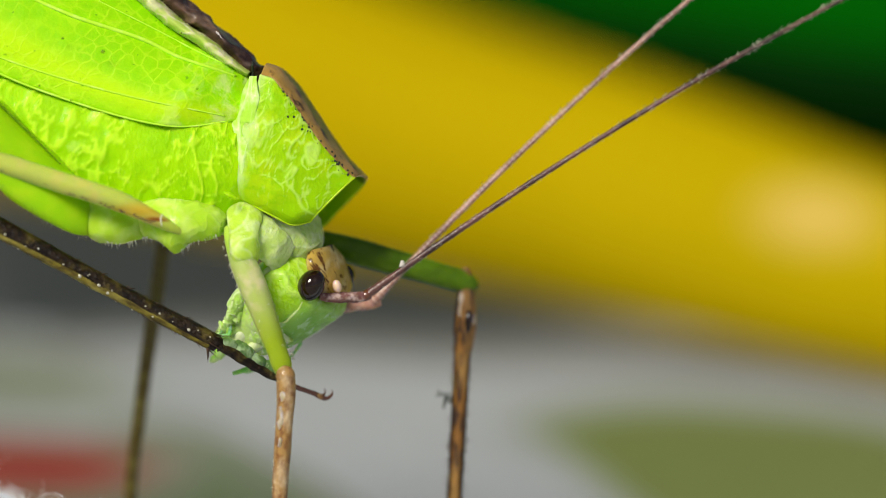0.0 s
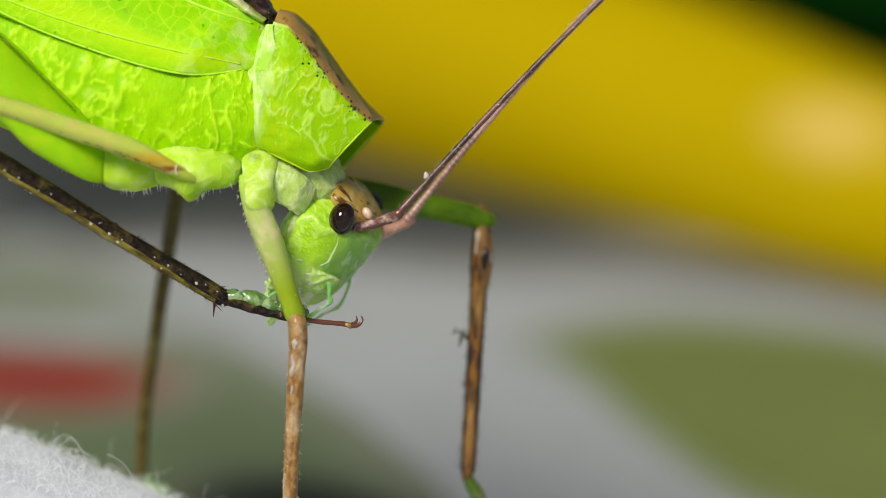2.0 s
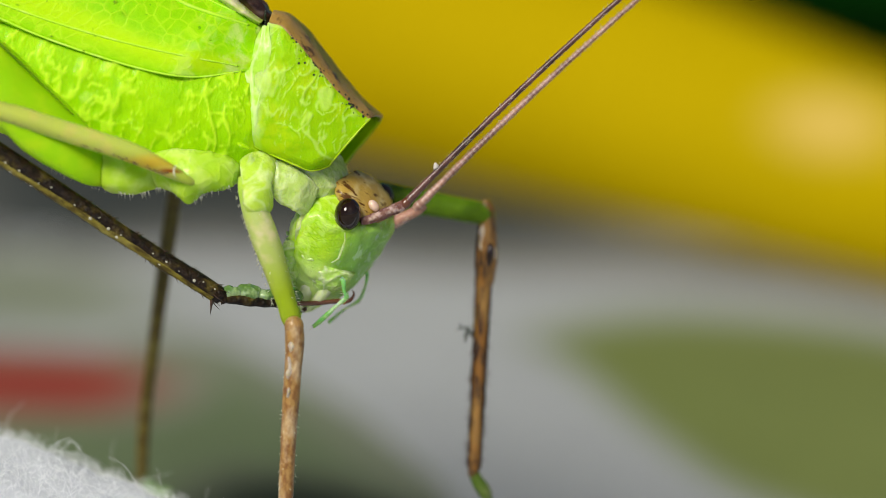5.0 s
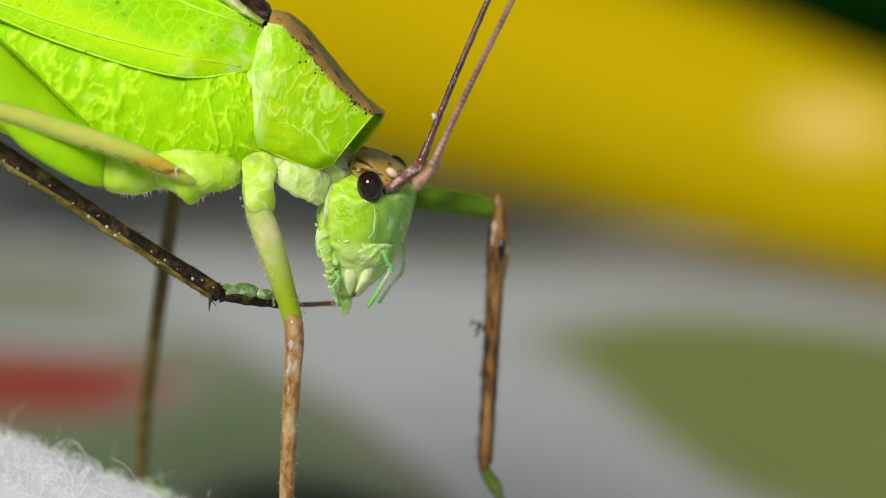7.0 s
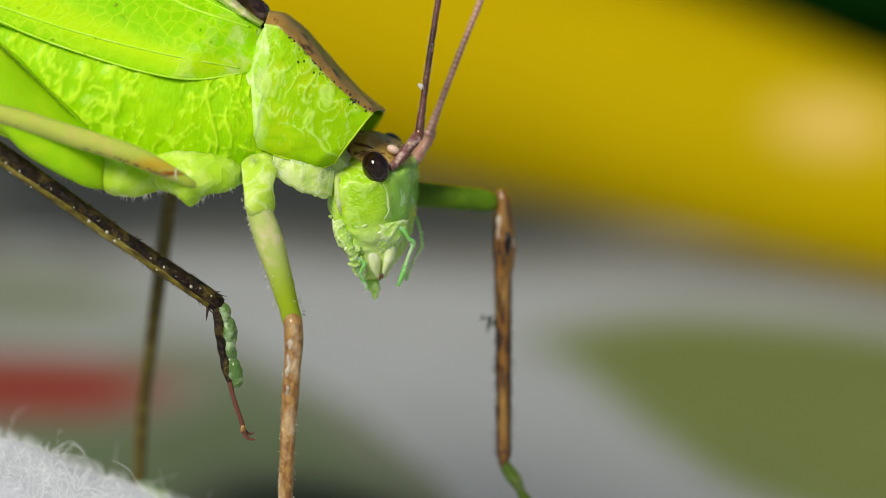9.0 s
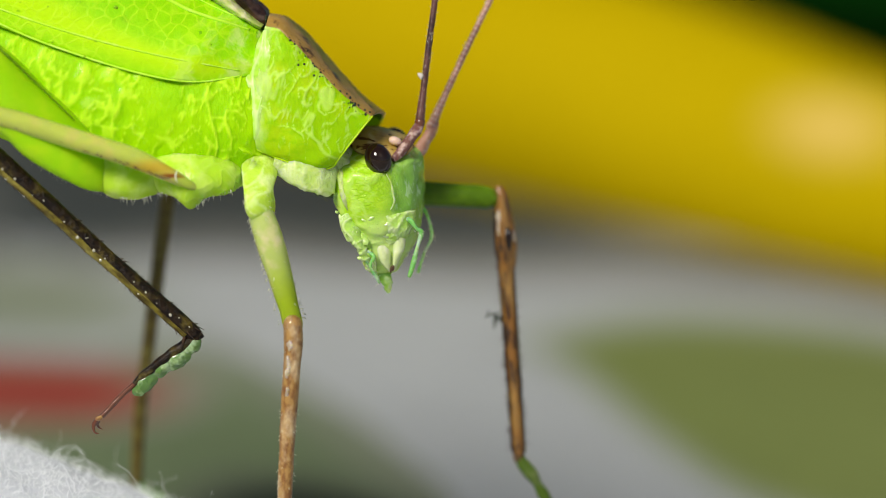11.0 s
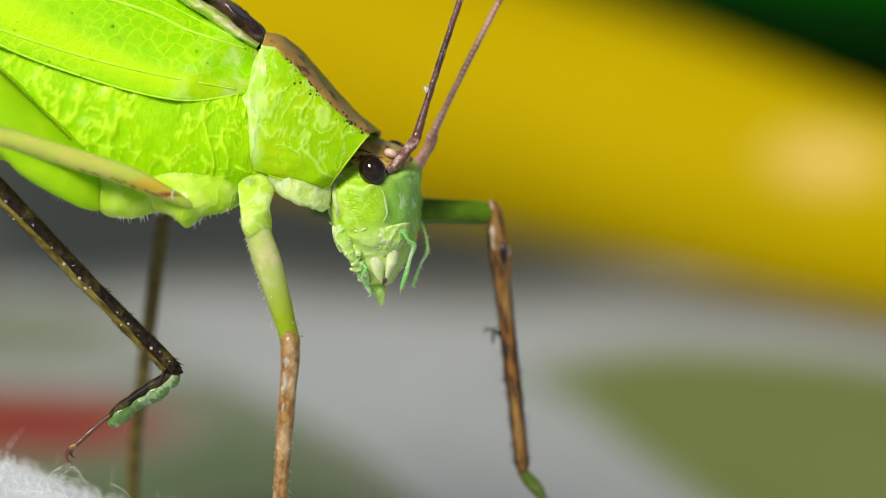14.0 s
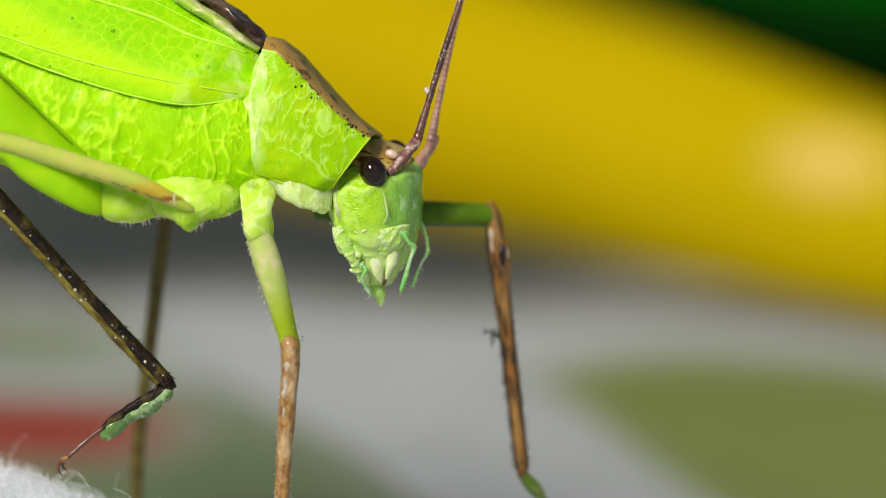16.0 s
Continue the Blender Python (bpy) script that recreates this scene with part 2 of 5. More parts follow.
for m in (M_TIBIA, M_SHIN):
    m.node_tree.nodes["Principled BSDF"].inputs["Coat Weight"].default_value = 0.6
    relief(m, noise_value(m, coords(m, (1.2, 2, 2)), 3.0, 4.0), 0.05)
M_MIDTIB = leg_brown("tibia_dark", (0.018, 0.009, 0.003), (0.005, 0.002, 0.0015), (0.11, 0.082, 0.014), (2.0, 2.4, 2.4))
relief(M_MIDTIB, noise_value(M_MIDTIB, coords(M_MIDTIB, (1.5, 2, 2)), 3.0, 4.0), 0.12)
M_EYE = material("eye_black", (0.014, 0.006, 0.003), 0.06, gloss=0.4, coat=0.15)
M_PINK = soft_green("scape_pink", (0.38, 0.20, 0.15), (0.60, 0.44, 0.36), 0.15, 0.06, 3.4, 0.2)
M_CREAM = soft_green("cream_yellow", (0.70, 0.66, 0.22), (0.78, 0.76, 0.40), 0.25, 0.03, 2.0)
M_SCAPE = soft_green("scape_purple", (0.17, 0.075, 0.065), (0.52, 0.38, 0.34), 0.12, 0.08, 3.4, 0.2)
M_ANTN = antenna_skin("antenna_dark", (0.13, 0.05, 0.04), (0.04, 0.012, 0.010), 0.02)
M_ANTP = antenna_skin("antenna_pink", (0.38, 0.20, 0.15), (0.18, 0.08, 0.06), 0.28)
M_OCELLUS = material("ocellus_pink", (0.80, 0.52, 0.40), 0.2, 0.4)
M_BLACK = material("speck_black", (0.012, 0.02, 0.008), 0.4)
M_BRISTLE = material("bristle_clear", (0.70, 0.70, 0.52), 0.12, coat=0.5)
M_GLINT = material("bristle_glint", (0.46, 0.44, 0.34), 0.06, gloss=0.8, coat=1.0)
M_STREAK = soft_green("streak_pale", (0.50, 0.40, 0.24), (0.62, 0.54, 0.38), 0.2, 0.03, 2.0)
M_INNER = soft_green("shield_inside_shade", (0.17, 0.33, 0.008), (0.24, 0.42, 0.02), 0.4, 0.03, 2.0)
M_THORN = material("thorn_brown", (0.08, 0.04, 0.02), 0.3)
M_PAD = soft_green("pad_green", (0.09, 0.18, 0.045), (0.36, 0.50, 0.26), 0.08, 0.06, 2.2, 0.4)
M_PAD.node_tree.nodes["Principled BSDF"].inputs["Coat Weight"].default_value = 0.8
M_CLAW = material("claw_brown", (0.12, 0.04, 0.02), 0.2, coat=0.4)
M_RIDGE = soft_green("ridge_pale", (0.38, 0.74, 0.01), (0.48, 0.79, 0.07), 0.25, 0.02, 2.0, 0.3)
M_FOLD = soft_green("fold_pale", (0.48, 0.78, 0.01), (0.60, 0.83, 0.06), 0.2, 0.02, 2.0, 0.4)
M_WET = soft_green("wet_clear", (0.40, 0.66, 0.10), (0.64, 0.79, 0.36), 0.08, 0.10, 2.2, 0.25)
M_LIP = soft_green("lip_green", (0.26, 0.52, 0.08), (0.58, 0.76, 0.36), 0.1, 0.08, 2.0)
M_WET.node_tree.nodes["Principled BSDF"].inputs["Coat Weight"].default_value = 0.8
M_DROP = material("droplet_clear", (0.50, 0.70, 0.20), 0.04, gloss=0.8, coat=1.0)
M_VEIN = soft_green("vein_pale", (0.50, 0.86, 0.04), (0.62, 0.90, 0.14), 0.3, 0.02, 2.0, 0.0)
for m, pale, amount in ((M_WET, (0.70, 0.80, 0.46), 0.5), (M_NECK, (0.66, 0.80, 0.36), 0.6), (M_COXA, (0.64, 0.80, 0.34), 0.5), (M_LOBE, (0.58, 0.76, 0.20), 0.15)):
    crest_tint(m, pale, amount)


# ---- shapes ----
def part(name, bm, mat, parent, label="", at=(0, 0, 0), smooth=True):
    bmesh.ops.recalc_face_normals(bm, faces=bm.faces)
    me = bpy.data.meshes.new(name)
    for f in bm.faces:
        f.smooth = smooth
    bm.to_mesh(me)
    bm.free()
    me.materials.append(mat)
    ob = new(name, me)
    ob.parent = parent
    ob.location = [c * K for c in at]
    if label:
        tagged(ob, label)
    return ob


def curve_at(rows, s):
    """Smooth (Catmull-Rom) value along rows of equal length, s from 0 to 1."""
    n = len(rows) - 1
    i = min(int(s * n), n - 1)
    u = s * n - i
    a, b, c, d = (np.array(rows[min(max(j, 0), n)], float) for j in (i - 1, i, i + 1, i + 2))
    return 0.5 * (2 * b + (c - a) * u + (2 * a - 5 * b + 4 * c - d) * u * u + (3 * b - a - 3 * c + d) * u ** 3)


def loft(rows, rings=36, seg=32, lean=(0.3, 0.28), power=1.0, arc=(0, 360), caps=True, bm=None, rough=0.0, at=(0, 0, 0)):
    """A body through rows of (upper point, lower point, half depth, middle depth), seen from the side."""
    bm = bm or bmesh.new()
    flat = [(*r[0], *r[1], r[2], r[3] if len(r) > 3 else 0.0) for r in rows]
    full = arc == (0, 360)
    grid = []
    for i in range(rings):
        tx, tz, bx, bz, d, y0 = curve_at(flat, i / (rings - 1))
        d = max(d, 0.01)
        near = 1 + y0 / REACH
        tx, tz, bx, bz = tx * near, tz * near, bx * near, bz * near
        ring = []
        for j in range(seg if full else seg + 1):
            a = radians(arc[0] + (arc[1] - arc[0]) * j / seg)
            c, s = math.cos(a), math.sin(a)
            c, s = math.copysign(abs(c) ** power, c), math.copysign(abs(s) ** power, s)
            p = Vector(((tx + bx) / 2 + (tx - bx) / 2 * c + lean[0] * d * s, y0 + d * s, (tz + bz) / 2 + (tz - bz) / 2 * c + lean[1] * d * s))
            if rough:
                p += Vector((noise.noise(p * 1.7), noise.noise(p * 1.7 + Vector((9, 0, 0))), noise.noise(p * 1.7 + Vector((0, 9, 0))))) * rough
            ring.append(bm.verts.new((p - Vector(at)) * K))
        grid.append(ring)
    m = len(grid[0])
    for a, b in zip(grid, grid[1:]):
        for j in range(m if full else m - 1):
            bm.faces.new((a[j], a[(j + 1) % m], b[(j + 1) % m], b[j]))
    if caps and full:
        bm.faces.new(grid[0])
        bm.faces.new(grid[-1])
    return bm


def tube(rows, rings=24, seg=12, bm=None, at=(0, 0, 0), ripple=0.0, ripple_step=1.0, seed=0.0):
    """A round limb through rows of (x, y, z, radius)."""
    bm = bm or bmesh.new()
    pts = [curve_at(rows, i / (rings - 1)) for i in range(rings)]
    loops = []
    for i, p in enumerate(pts):
        way = Vector((pts[min(i + 1, rings - 1)] - pts[max(i - 1, 0)])[:3]).normalized()
        side = way.cross(Vector((0, 1, 0))) if abs(way.y) < 0.9 else way.cross(Vector((1, 0, 0)))
        side.normalize()
        other = way.cross(side)
        r = max(p[3], 0.004)
        loop = []
        for j in range(seg):
            a = 2 * math.pi * j / seg
            q = r * (1 + ripple * noise.noise(Vector((p[0] * ripple_step + seed, math.cos(a), math.sin(a) + p[2] * ripple_step))))
            loop.append(bm.verts.new((Vector(p[:3]) + side * q * math.cos(a) + other * q * math.sin(a) - Vector(at)) * K))
        loops.append(loop)
    for a, b in zip(loops, loops[1:]):
        for j in range(seg):
            bm.faces.new((a[j], a[(j + 1) % seg], b[(j + 1) % seg], b[j]))
    bm.faces.new(loops[0])
    bm.faces.new(loops[-1])
    return bm


def blob(centre, size, turn=(0, 0, 0), bm=None, at=(0, 0, 0), detail=20, lumps=0.0):
    """An ellipsoid."""
    bm = bm or bmesh.new()
    m = Matrix.Translation((Vector(centre) - Vector(at)) * K) @ Euler([radians(a) for a in turn]).to_matrix().to_4x4() @ Matrix.Diagonal((*[s * K for s in size], 1))
    made = bmesh.ops.create_uvsphere(bm, u_segments=detail, v_segments=max(6, detail // 2), radius=1, matrix=m)["verts"]
    for v in made if lumps else ():
        p = v.co / K
        v.co += Vector((noise.noise(p * 4), noise.noise(p * 4 + Vector((7, 0, 0))), noise.noise(p * 4 + Vector((0, 7, 0))))) * lumps * K
    return bm


def spike(bm, foot, tip, r):
    """A thin thorn or bristle, foot and tip in millimetres."""
    a, b = Vector(foot) * K, Vector(tip) * K
    way = (b - a).normalized()
    side = way.orthogonal().normalized()
    other = way.cross(side)
    base = [bm.verts.new(a + (side * math.cos(t) + other * math.sin(t)) * r * K) for t in (0, 2.094, 4.189)]
    top = bm.verts.new(b)
    for i in range(3):
        bm.faces.new((base[i], base[(i + 1) % 3], top))


def crumple(bm, folds, seed=0.0):
    """Raises winding folds on a mesh; rows of (scale, height, winding, narrowness, stretch, bare). Returns how far each vertex lies on a crest."""
    bmesh.ops.recalc_face_normals(bm, faces=bm.faces)
    bm.normal_update()
    shift, crest, moves = Vector((seed, seed * 1.7, 3.1)), [], []
    for v in bm.verts:
        p = v.co / K
        up = top = 0.0
        for scale, height, winding, narrow, stretch, bare in folds:
            q = Vector((p.x * stretch[0], p.y * stretch[1], p.z * stretch[2])) * scale + shift
            q += noise.noise_vector(q * 0.6) * winding
            r = max(0.0, 1 - abs(noise.noise(q)) * narrow)
            r *= min(1.0, max(0.0, (noise.noise(p * 0.55 + shift) + 0.35 - bare) * 3.0))
            r = r * r * (3 - 2 * r)
            up, top = up + height * r, max(top, r)
        moves.append(v.normal * up * K)
        crest.append(top)
    for v, m in zip(bm.verts, moves):
        v.co += m
    return crest


def skin_part(name, bm, mat, parent, label, folds, at=(0, 0, 0), seed=0.0):
    """A part with crumpled skin, whose crests carry the attribute that its material reads."""
    crest = crumple(bm, folds, seed)
    ob = part(name, bm, mat, parent, label, at)
    ob.data.attributes.new("crest", "FLOAT", "POINT").data.foreach_set("value", crest)
    return ob


def thicken(ob, mm_thick, inner=0):
    mod = ob.modifiers.new("thickness", "SOLIDIFY")
    mod.thickness, mod.offset, mod.material_offset = mm_thick * K, -1, inner


# ---- cloth and folds ----
GROUND = -22.0
CLOTH_GREY = (0.34, 0.357, 0.367)


def cloth_height(x, y):
    return GROUND + 0.5 * noise.noise(Vector((x * 0.05, y * 0.05, 0))) * min(1, 40 / (abs(x) + abs(y) + 1) + 0.3)


def towel_height(x, y):
    """The white fold in front: a rounded ridge that falls away to one side."""
    f = min(1, max(0, (x + 18.0) / 24.0))
    crest = -6.7 - 9.3 * f + 0.25 * noise.noise(Vector((x * 0.3, y * 0.3, 3))) + 0.12 * noise.noise(Vector((x * 1.1, y * 1.1, 5)))
    wide = 12.0 - 6.5 * min(1, max(0, (x + 13.0) / 10.0))
    return GROUND - 0.3 + (crest - GROUND) * math.exp(-(abs(y + 3.0) / wide) ** 3)


def sheet_mesh(xs, ys, height):
    bm = bmesh.new()
    verts = [[bm.verts.new((x * K, y * K, height(x, y) * K)) for y in ys] for x in xs]
    for i in range(len(xs) - 1):
        for j in range(len(ys) - 1):
            bm.faces.new((verts[i][j], verts[i + 1][j], verts[i + 1][j + 1], verts[i][j + 1]))
    return bm


def build_ground():
    axis = [math.copysign(abs(u) ** 3 * 420 + abs(u) * 30, u) for u in np.linspace(-1, 1, 120)]
    far = [math.copysign(abs(u) ** 3 * 60000 + abs(u) * 30, u) for u in np.linspace(-1, 1, 60)]
    tagged(part("ground", sheet_mesh(far, far, lambda x, y: GROUND - 3.0), cloth("floor_grey", (0.36, 0.37, 0.38), 0.7, 0.3, 0.1), None), "plain grey floor under the cloth", "floor", kind="structure")
    sheet = tagged(part("printed_cloth", sheet_mesh(axis, [a + 8 for a in axis], cloth_height), cloth("cloth_grey", CLOTH_GREY, 0.9, 0.8, 0.1), None),
                   "pale grey cotton cloth printed with leaf and stripe motifs", "cloth")
    towel = tagged(part("white_towel", sheet_mesh(np.linspace(-60, 60, 260), np.linspace(-32, 22, 130), towel_height), cloth("towel_white", (0.65, 0.67, 0.73), 0.95, 1.2, 0.05), None),
                   "fluffy white cotton towel fold under the insect", "towel")
    return sheet, towel


def motif(sheet, name, label, colour, outline, soft=0.45, lift=0.12, around=CLOTH_GREY):
    """A patch of print or painted shade that follows the cloth; outline(u) gives (x, y) round its edge for u from 0 to
    1.
    """
    bm = bmesh.new()
    n, rings = 64, 16
    mid = sum((Vector(outline(i / n)) for i in range(n)), Vector((0, 0))) / n
    loops = []
    for r in range(rings + 1):
        f = r / rings
        loops.append([bm.verts.new((p.x * K, p.y * K, (cloth_height(p.x, p.y) + lift) * K)) for p in (mid.lerp(Vector(outline(i / n)), max(f, 0.02)) for i in range(n))])
    for a, b in zip(loops, loops[1:]):
        for i in range(n):
            bm.faces.new((a[i], a[(i + 1) % n], b[(i + 1) % n], b[i]))
    bm.faces.new(loops[0])
    bm.verts.index_update()
    edge = [0.0] * len(bm.verts)
    for r, loop in enumerate(loops):
        for v in loop:
            edge[v.index] = max(0.0, (r / rings - 1 + soft) / soft)
    m = cloth("patch_" + name, colour, 0.9, 0.8, 0.1)
    node = m.node_tree.nodes.new("ShaderNodeAttribute")
    node.attribute_name = "dye_fade"
    tint(m, spread(m, node.outputs["Fac"], 0.0, 1.0), around)
    ob = part(name, bm, m, sheet, label)
    ob.data.attributes.new("dye_fade", "FLOAT", "POINT").data.foreach_set("value", edge)


def rounded(points):
    """A closed smooth outline through a few corners."""
    n = len(points)

    def at_edge(u):
        i, f = int(u * n) % n, u * n % 1
        return tuple(curve_at([points[(i + k) % n] for k in (-1, 0, 1, 2)], (1 + f) / 3)[:2])
    return at_edge


def fold(name, label, category, colour, left, right, radii, mat_grain=1.2, sink=0.97):
    """A rolled length of cloth lying on the sheet behind the line from left to right, and on past both."""
    a, b = Vector((*left, 0)), Vector((*right, 0))
    behind = Vector((a.y - b.y, b.x - a.x, 0)).normalized()
    a, b = a + behind * radii[0], b + behind * radii[1]
    a, b = a + (a - b) * 0.6, b + (b - a) * 0.6
    grow = (radii[1] - radii[0]) * 0.6
    radii = (radii[0] - grow, max(2.0, radii[1] + grow))
    bm = bmesh.new()
    rings, seg = 60, 40
    loops = []
    way = (b - a).normalized()
    side = Vector((-way.y, way.x, 0))
    for i in range(rings):
        f = i / (rings - 1)
        r = radii[0] + (radii[1] - radii[0]) * f
        r *= min(1, math.sqrt(max(0.0, 1 - max(0.0, abs(2 * f - 1) - 0.94) ** 2 / 0.0037)) + 0.03)
        c = a.lerp(b, f)
        c.z = GROUND + (radii[0] + (radii[1] - radii[0]) * f) * sink
        loop = []
        for j in range(seg):
            t = 2 * math.pi * j / seg
            q = r * (1 + 0.05 * noise.noise(Vector((f * 6, math.cos(t) * 1.2, math.sin(t) * 1.2))))
            loop.append(bm.verts.new((c + side * q * math.cos(t) + Vector((0, 0, 1)) * q * math.sin(t)) * K))
        loops.append(loop)
    for p, q in zip(loops, loops[1:]):
        for j in range(seg):
            bm.faces.new((p[j], p[(j + 1) % seg], q[(j + 1) % seg], q[j]))
    bm.faces.new(loops[0])
    bm.faces.new(loops[-1])
    roll = tagged(part(name, bm, cloth(name + "_fabric", colour, 0.6, mat_grain, 0.1, 0.02), None), label, category)
    rows = []
    for i in range(8):
        c, r = a.lerp(b, 0.04 + 0.92 * i / 7), radii[0] + (radii[1] - radii[0]) * i / 7
        rows.append((*(c + side * r * 0.62), GROUND + r * (sink + 0.79), 0.25))
    part("hem", tube(rows, 40, 8), roll.data.materials[0], roll)
    return roll


sheet, towel = build_ground()
WASH = (0.185, 0.205, 0.15)
motif(sheet, "green_wash", "pale grey-green printed ground", WASH, rounded(((-60.0, 66.0), (-26.0, 66.0), (-15.0, 65.0), (-9.5, 58.0), (-6.5, 51.0), (-2.0, 43.0), (2.0, 32.0), (4.0, 22.0), (-8.0, 12.0), (-60.0, 12.0))), 0.22, 0.06)
# Charcoal paints the soft shade on the cloth before the yellow roll.
motif(sheet, "charcoal_stripe", "charcoal band of painted shade", (0.038, 0.045, 0.047), rounded(((-40.0, 126.4), (-25.7, 121.0), (-13.1, 110.8), (-0.8, 98.0), (11.0, 91.0), (21.0, 82.0), (9.0, 73.5), (-2.6, 73.0), (-13.6, 76.1), (-32.6, 75.5))), 0.45, around=(0.20, 0.20, 0.185))
motif(sheet, "pale_green_stripe", "pale green printed stripe", (0.20, 0.225, 0.165), rounded(((-42.4, 77.9), (-24.8, 78.6), (-16.6, 74.9), (-10.8, 63.9), (-15.4, 58.0), (-22.5, 57.5), (-38.6, 57.5))), 0.6)
motif(sheet, "red_stripe", "faded red printed stripe", (0.24, 0.047, 0.034), rounded(((-44.8, 57.4), (-22.7, 57.4), (-14.5, 56.2), (-10.8, 51.0), (-13.6, 44.9), (-21.1, 44.2), (-41.7, 44.2))), 0.42, 0.2, WASH)
motif(sheet, "green_stripe", "dark green printed stripe", (0.118, 0.155, 0.083), rounded(((-16.3, 58.5), (-11.1, 58.5), (-6.5, 51.0), (-2.6, 43.1), (0.4, 31.0), (-7.3, 23.7), (-16.7, 26.7), (-28.3, 38.7), (-23.8, 44.9))), 0.5, 0.16, WASH)
motif(sheet, "dark_stripe", "almost black stripe", (0.02, 0.028, 0.02), rounded(((-11.4, 36.6), (-6.3, 37.7), (-0.5, 32.1), (3.5, 24.9), (-3.9, 17.4), (-12.8, 25.9))), 0.5, 0.24, (0.11, 0.13, 0.085))
motif(sheet, "olive_leaf", "olive green printed leaf", (0.148, 0.182, 0.055), rounded(((2.2, 61.0), (6.5, 66.5), (14.4, 68.0), (27.6, 63.0), (32.1, 49.5), (24.5, 24.5), (14.8, 29.7), (8.9, 42.2), (4.7, 54.9))), 0.4)
# Brownish grey paints shade and yellow bounce beside the roll.
motif(sheet, "grey_stripe", "mid grey band of painted shade and yellow bounce", (0.12, 0.113, 0.082), rounded(((-9.0, 86.0), (4.0, 90.0), (22.0, 80.0), (40.0, 66.0), (38.0, 58.0), (24.0, 66.0), (10.0, 71.0), (-4.0, 73.0))), 0.75, 0.09)
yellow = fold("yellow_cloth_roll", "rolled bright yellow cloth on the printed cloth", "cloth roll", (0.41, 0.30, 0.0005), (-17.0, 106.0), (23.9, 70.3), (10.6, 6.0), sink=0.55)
# A paler spot puts the roll's highlight into its colour.
ROLL_SHINE = yellow.data.materials[0]
tint(ROLL_SHINE, times(ROLL_SHINE, near_point(ROLL_SHINE, (20.2, 74.0, -13.8), 0.2, 2.2, (0.36, 0.36, 0.9), 0.5), 0.75), (0.66, 0.46, 0.15))
green = fold("green_cloth_roll", "rolled dark green cloth behind the yellow roll", "cloth roll", (0.0006, 0.095, 0.0012), (-23.1, 135.9), (26.2, 91.1), (30.0, 18.0))


def roll_shade(roll, left, right, radii):
    """A thick added tube, near black to stand for shade along the front of a roll, below its middle."""
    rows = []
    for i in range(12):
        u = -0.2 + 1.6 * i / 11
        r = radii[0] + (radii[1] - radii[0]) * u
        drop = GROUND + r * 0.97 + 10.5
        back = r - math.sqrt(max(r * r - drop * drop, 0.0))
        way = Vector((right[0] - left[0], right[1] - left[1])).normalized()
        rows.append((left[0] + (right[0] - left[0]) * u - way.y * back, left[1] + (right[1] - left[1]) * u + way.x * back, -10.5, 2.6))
    part("dark_hem", tube(rows, 40, 16), cloth("shade_black_green", (0.0012, 0.018, 0.0012), 0.8, 1.2, 0.1, 0.02), roll, "almost black green strip of painted shade")


roll_shade(green, (-23.1, 135.9), (26.2, 91.1), (30.0, 18.0))

# ---- katydid ----
katydid = tagged(new("katydid"), "bright green bush cricket grooming a foot, brown-backed, on cloth", "insect")
katydid.matrix_basis = pose(0, 0, 0, -TILT, 0, 0)
rnd = random.Random(5)


def tan_skin():
    m = soft_green("femur_tan", (0.43, 0.50, 0.09), (0.52, 0.47, 0.13), 0.28, 0.05, 0.8)
    tint(m, near_point(m, (-9.98, -3.60, 2.01), 0.1, 0.9, (0.5, 0.2, 2.0), 0.5), (0.52, 0.38, 0.04))
    tint(m, near_point(m, (-8.75, -3.20, 1.42), 0.1, 0.55, (0.8, 0.2, 1.2), 0.3), (0.48, 0.60, 0.08))
    tint(m, near_point(m, (-9.40, -3.60, 1.74), 0.03, 0.30, (0.45, 0.1, 2.2), 0.5), (0.26, 0.065, 0.010))
    return m


def build_trunk():
    skin_part("thorax", loft([((-30.08, 17.42), (-30.48, 15.62), 0.5), ((-24.68, 15.42), (-25.68, 11.42), 1.8), ((-19.68, 12.42), (-20.68, 7.22), 2.3), ((-15.68, 10.02), (-16.48, 3.82), 2.5),
                         ((-12.68, 8.82), (-13.48, 2.32), 2.6), ((-9.68, 8.02), (-9.88, 1.52), 2.6), ((-7.68, 7.42), (-7.38, 1.38), 2.4), ((-6.48, 6.62), (-5.88, 1.92), 2.1), ((-5.68, 4.82), (-5.08, 2.42), 1.3)],
                        260, 150, rough=0.06), M_PLEURA, katydid, "yellow-green wrinkled flank",
              ((1.0, 0.06, 1.2, 7.0, (1.2, 0.4, 0.85), -0.10), (1.8, 0.04, 1.1, 6.0, (1.0, 0.4, 1.0), -0.2)), seed=2.0)
    femur = part("hind_femur", loft([((-11.88, 2.22), (-12.00, 1.18), 0.35, -2.6), ((-12.98, 3.66), (-12.76, 1.34), 0.8, -2.8), ((-14.48, 5.06), (-14.52, 2.30), 1.0, -3.0), ((-15.68, 6.22), (-15.68, 3.34), 1.0, -3.1),
                             ((-18.68, 8.42), (-18.88, 5.82), 0.95, -3.2), ((-23.68, 12.02), (-23.88, 10.22), 0.7, -3.4), ((-28.48, 15.02), (-28.58, 14.32), 0.4, -3.6)], 44, 28), M_FEMUR, katydid, "thick green hind thigh")
    bm = bmesh.new()
    for i in range(46):
        f = i / 45
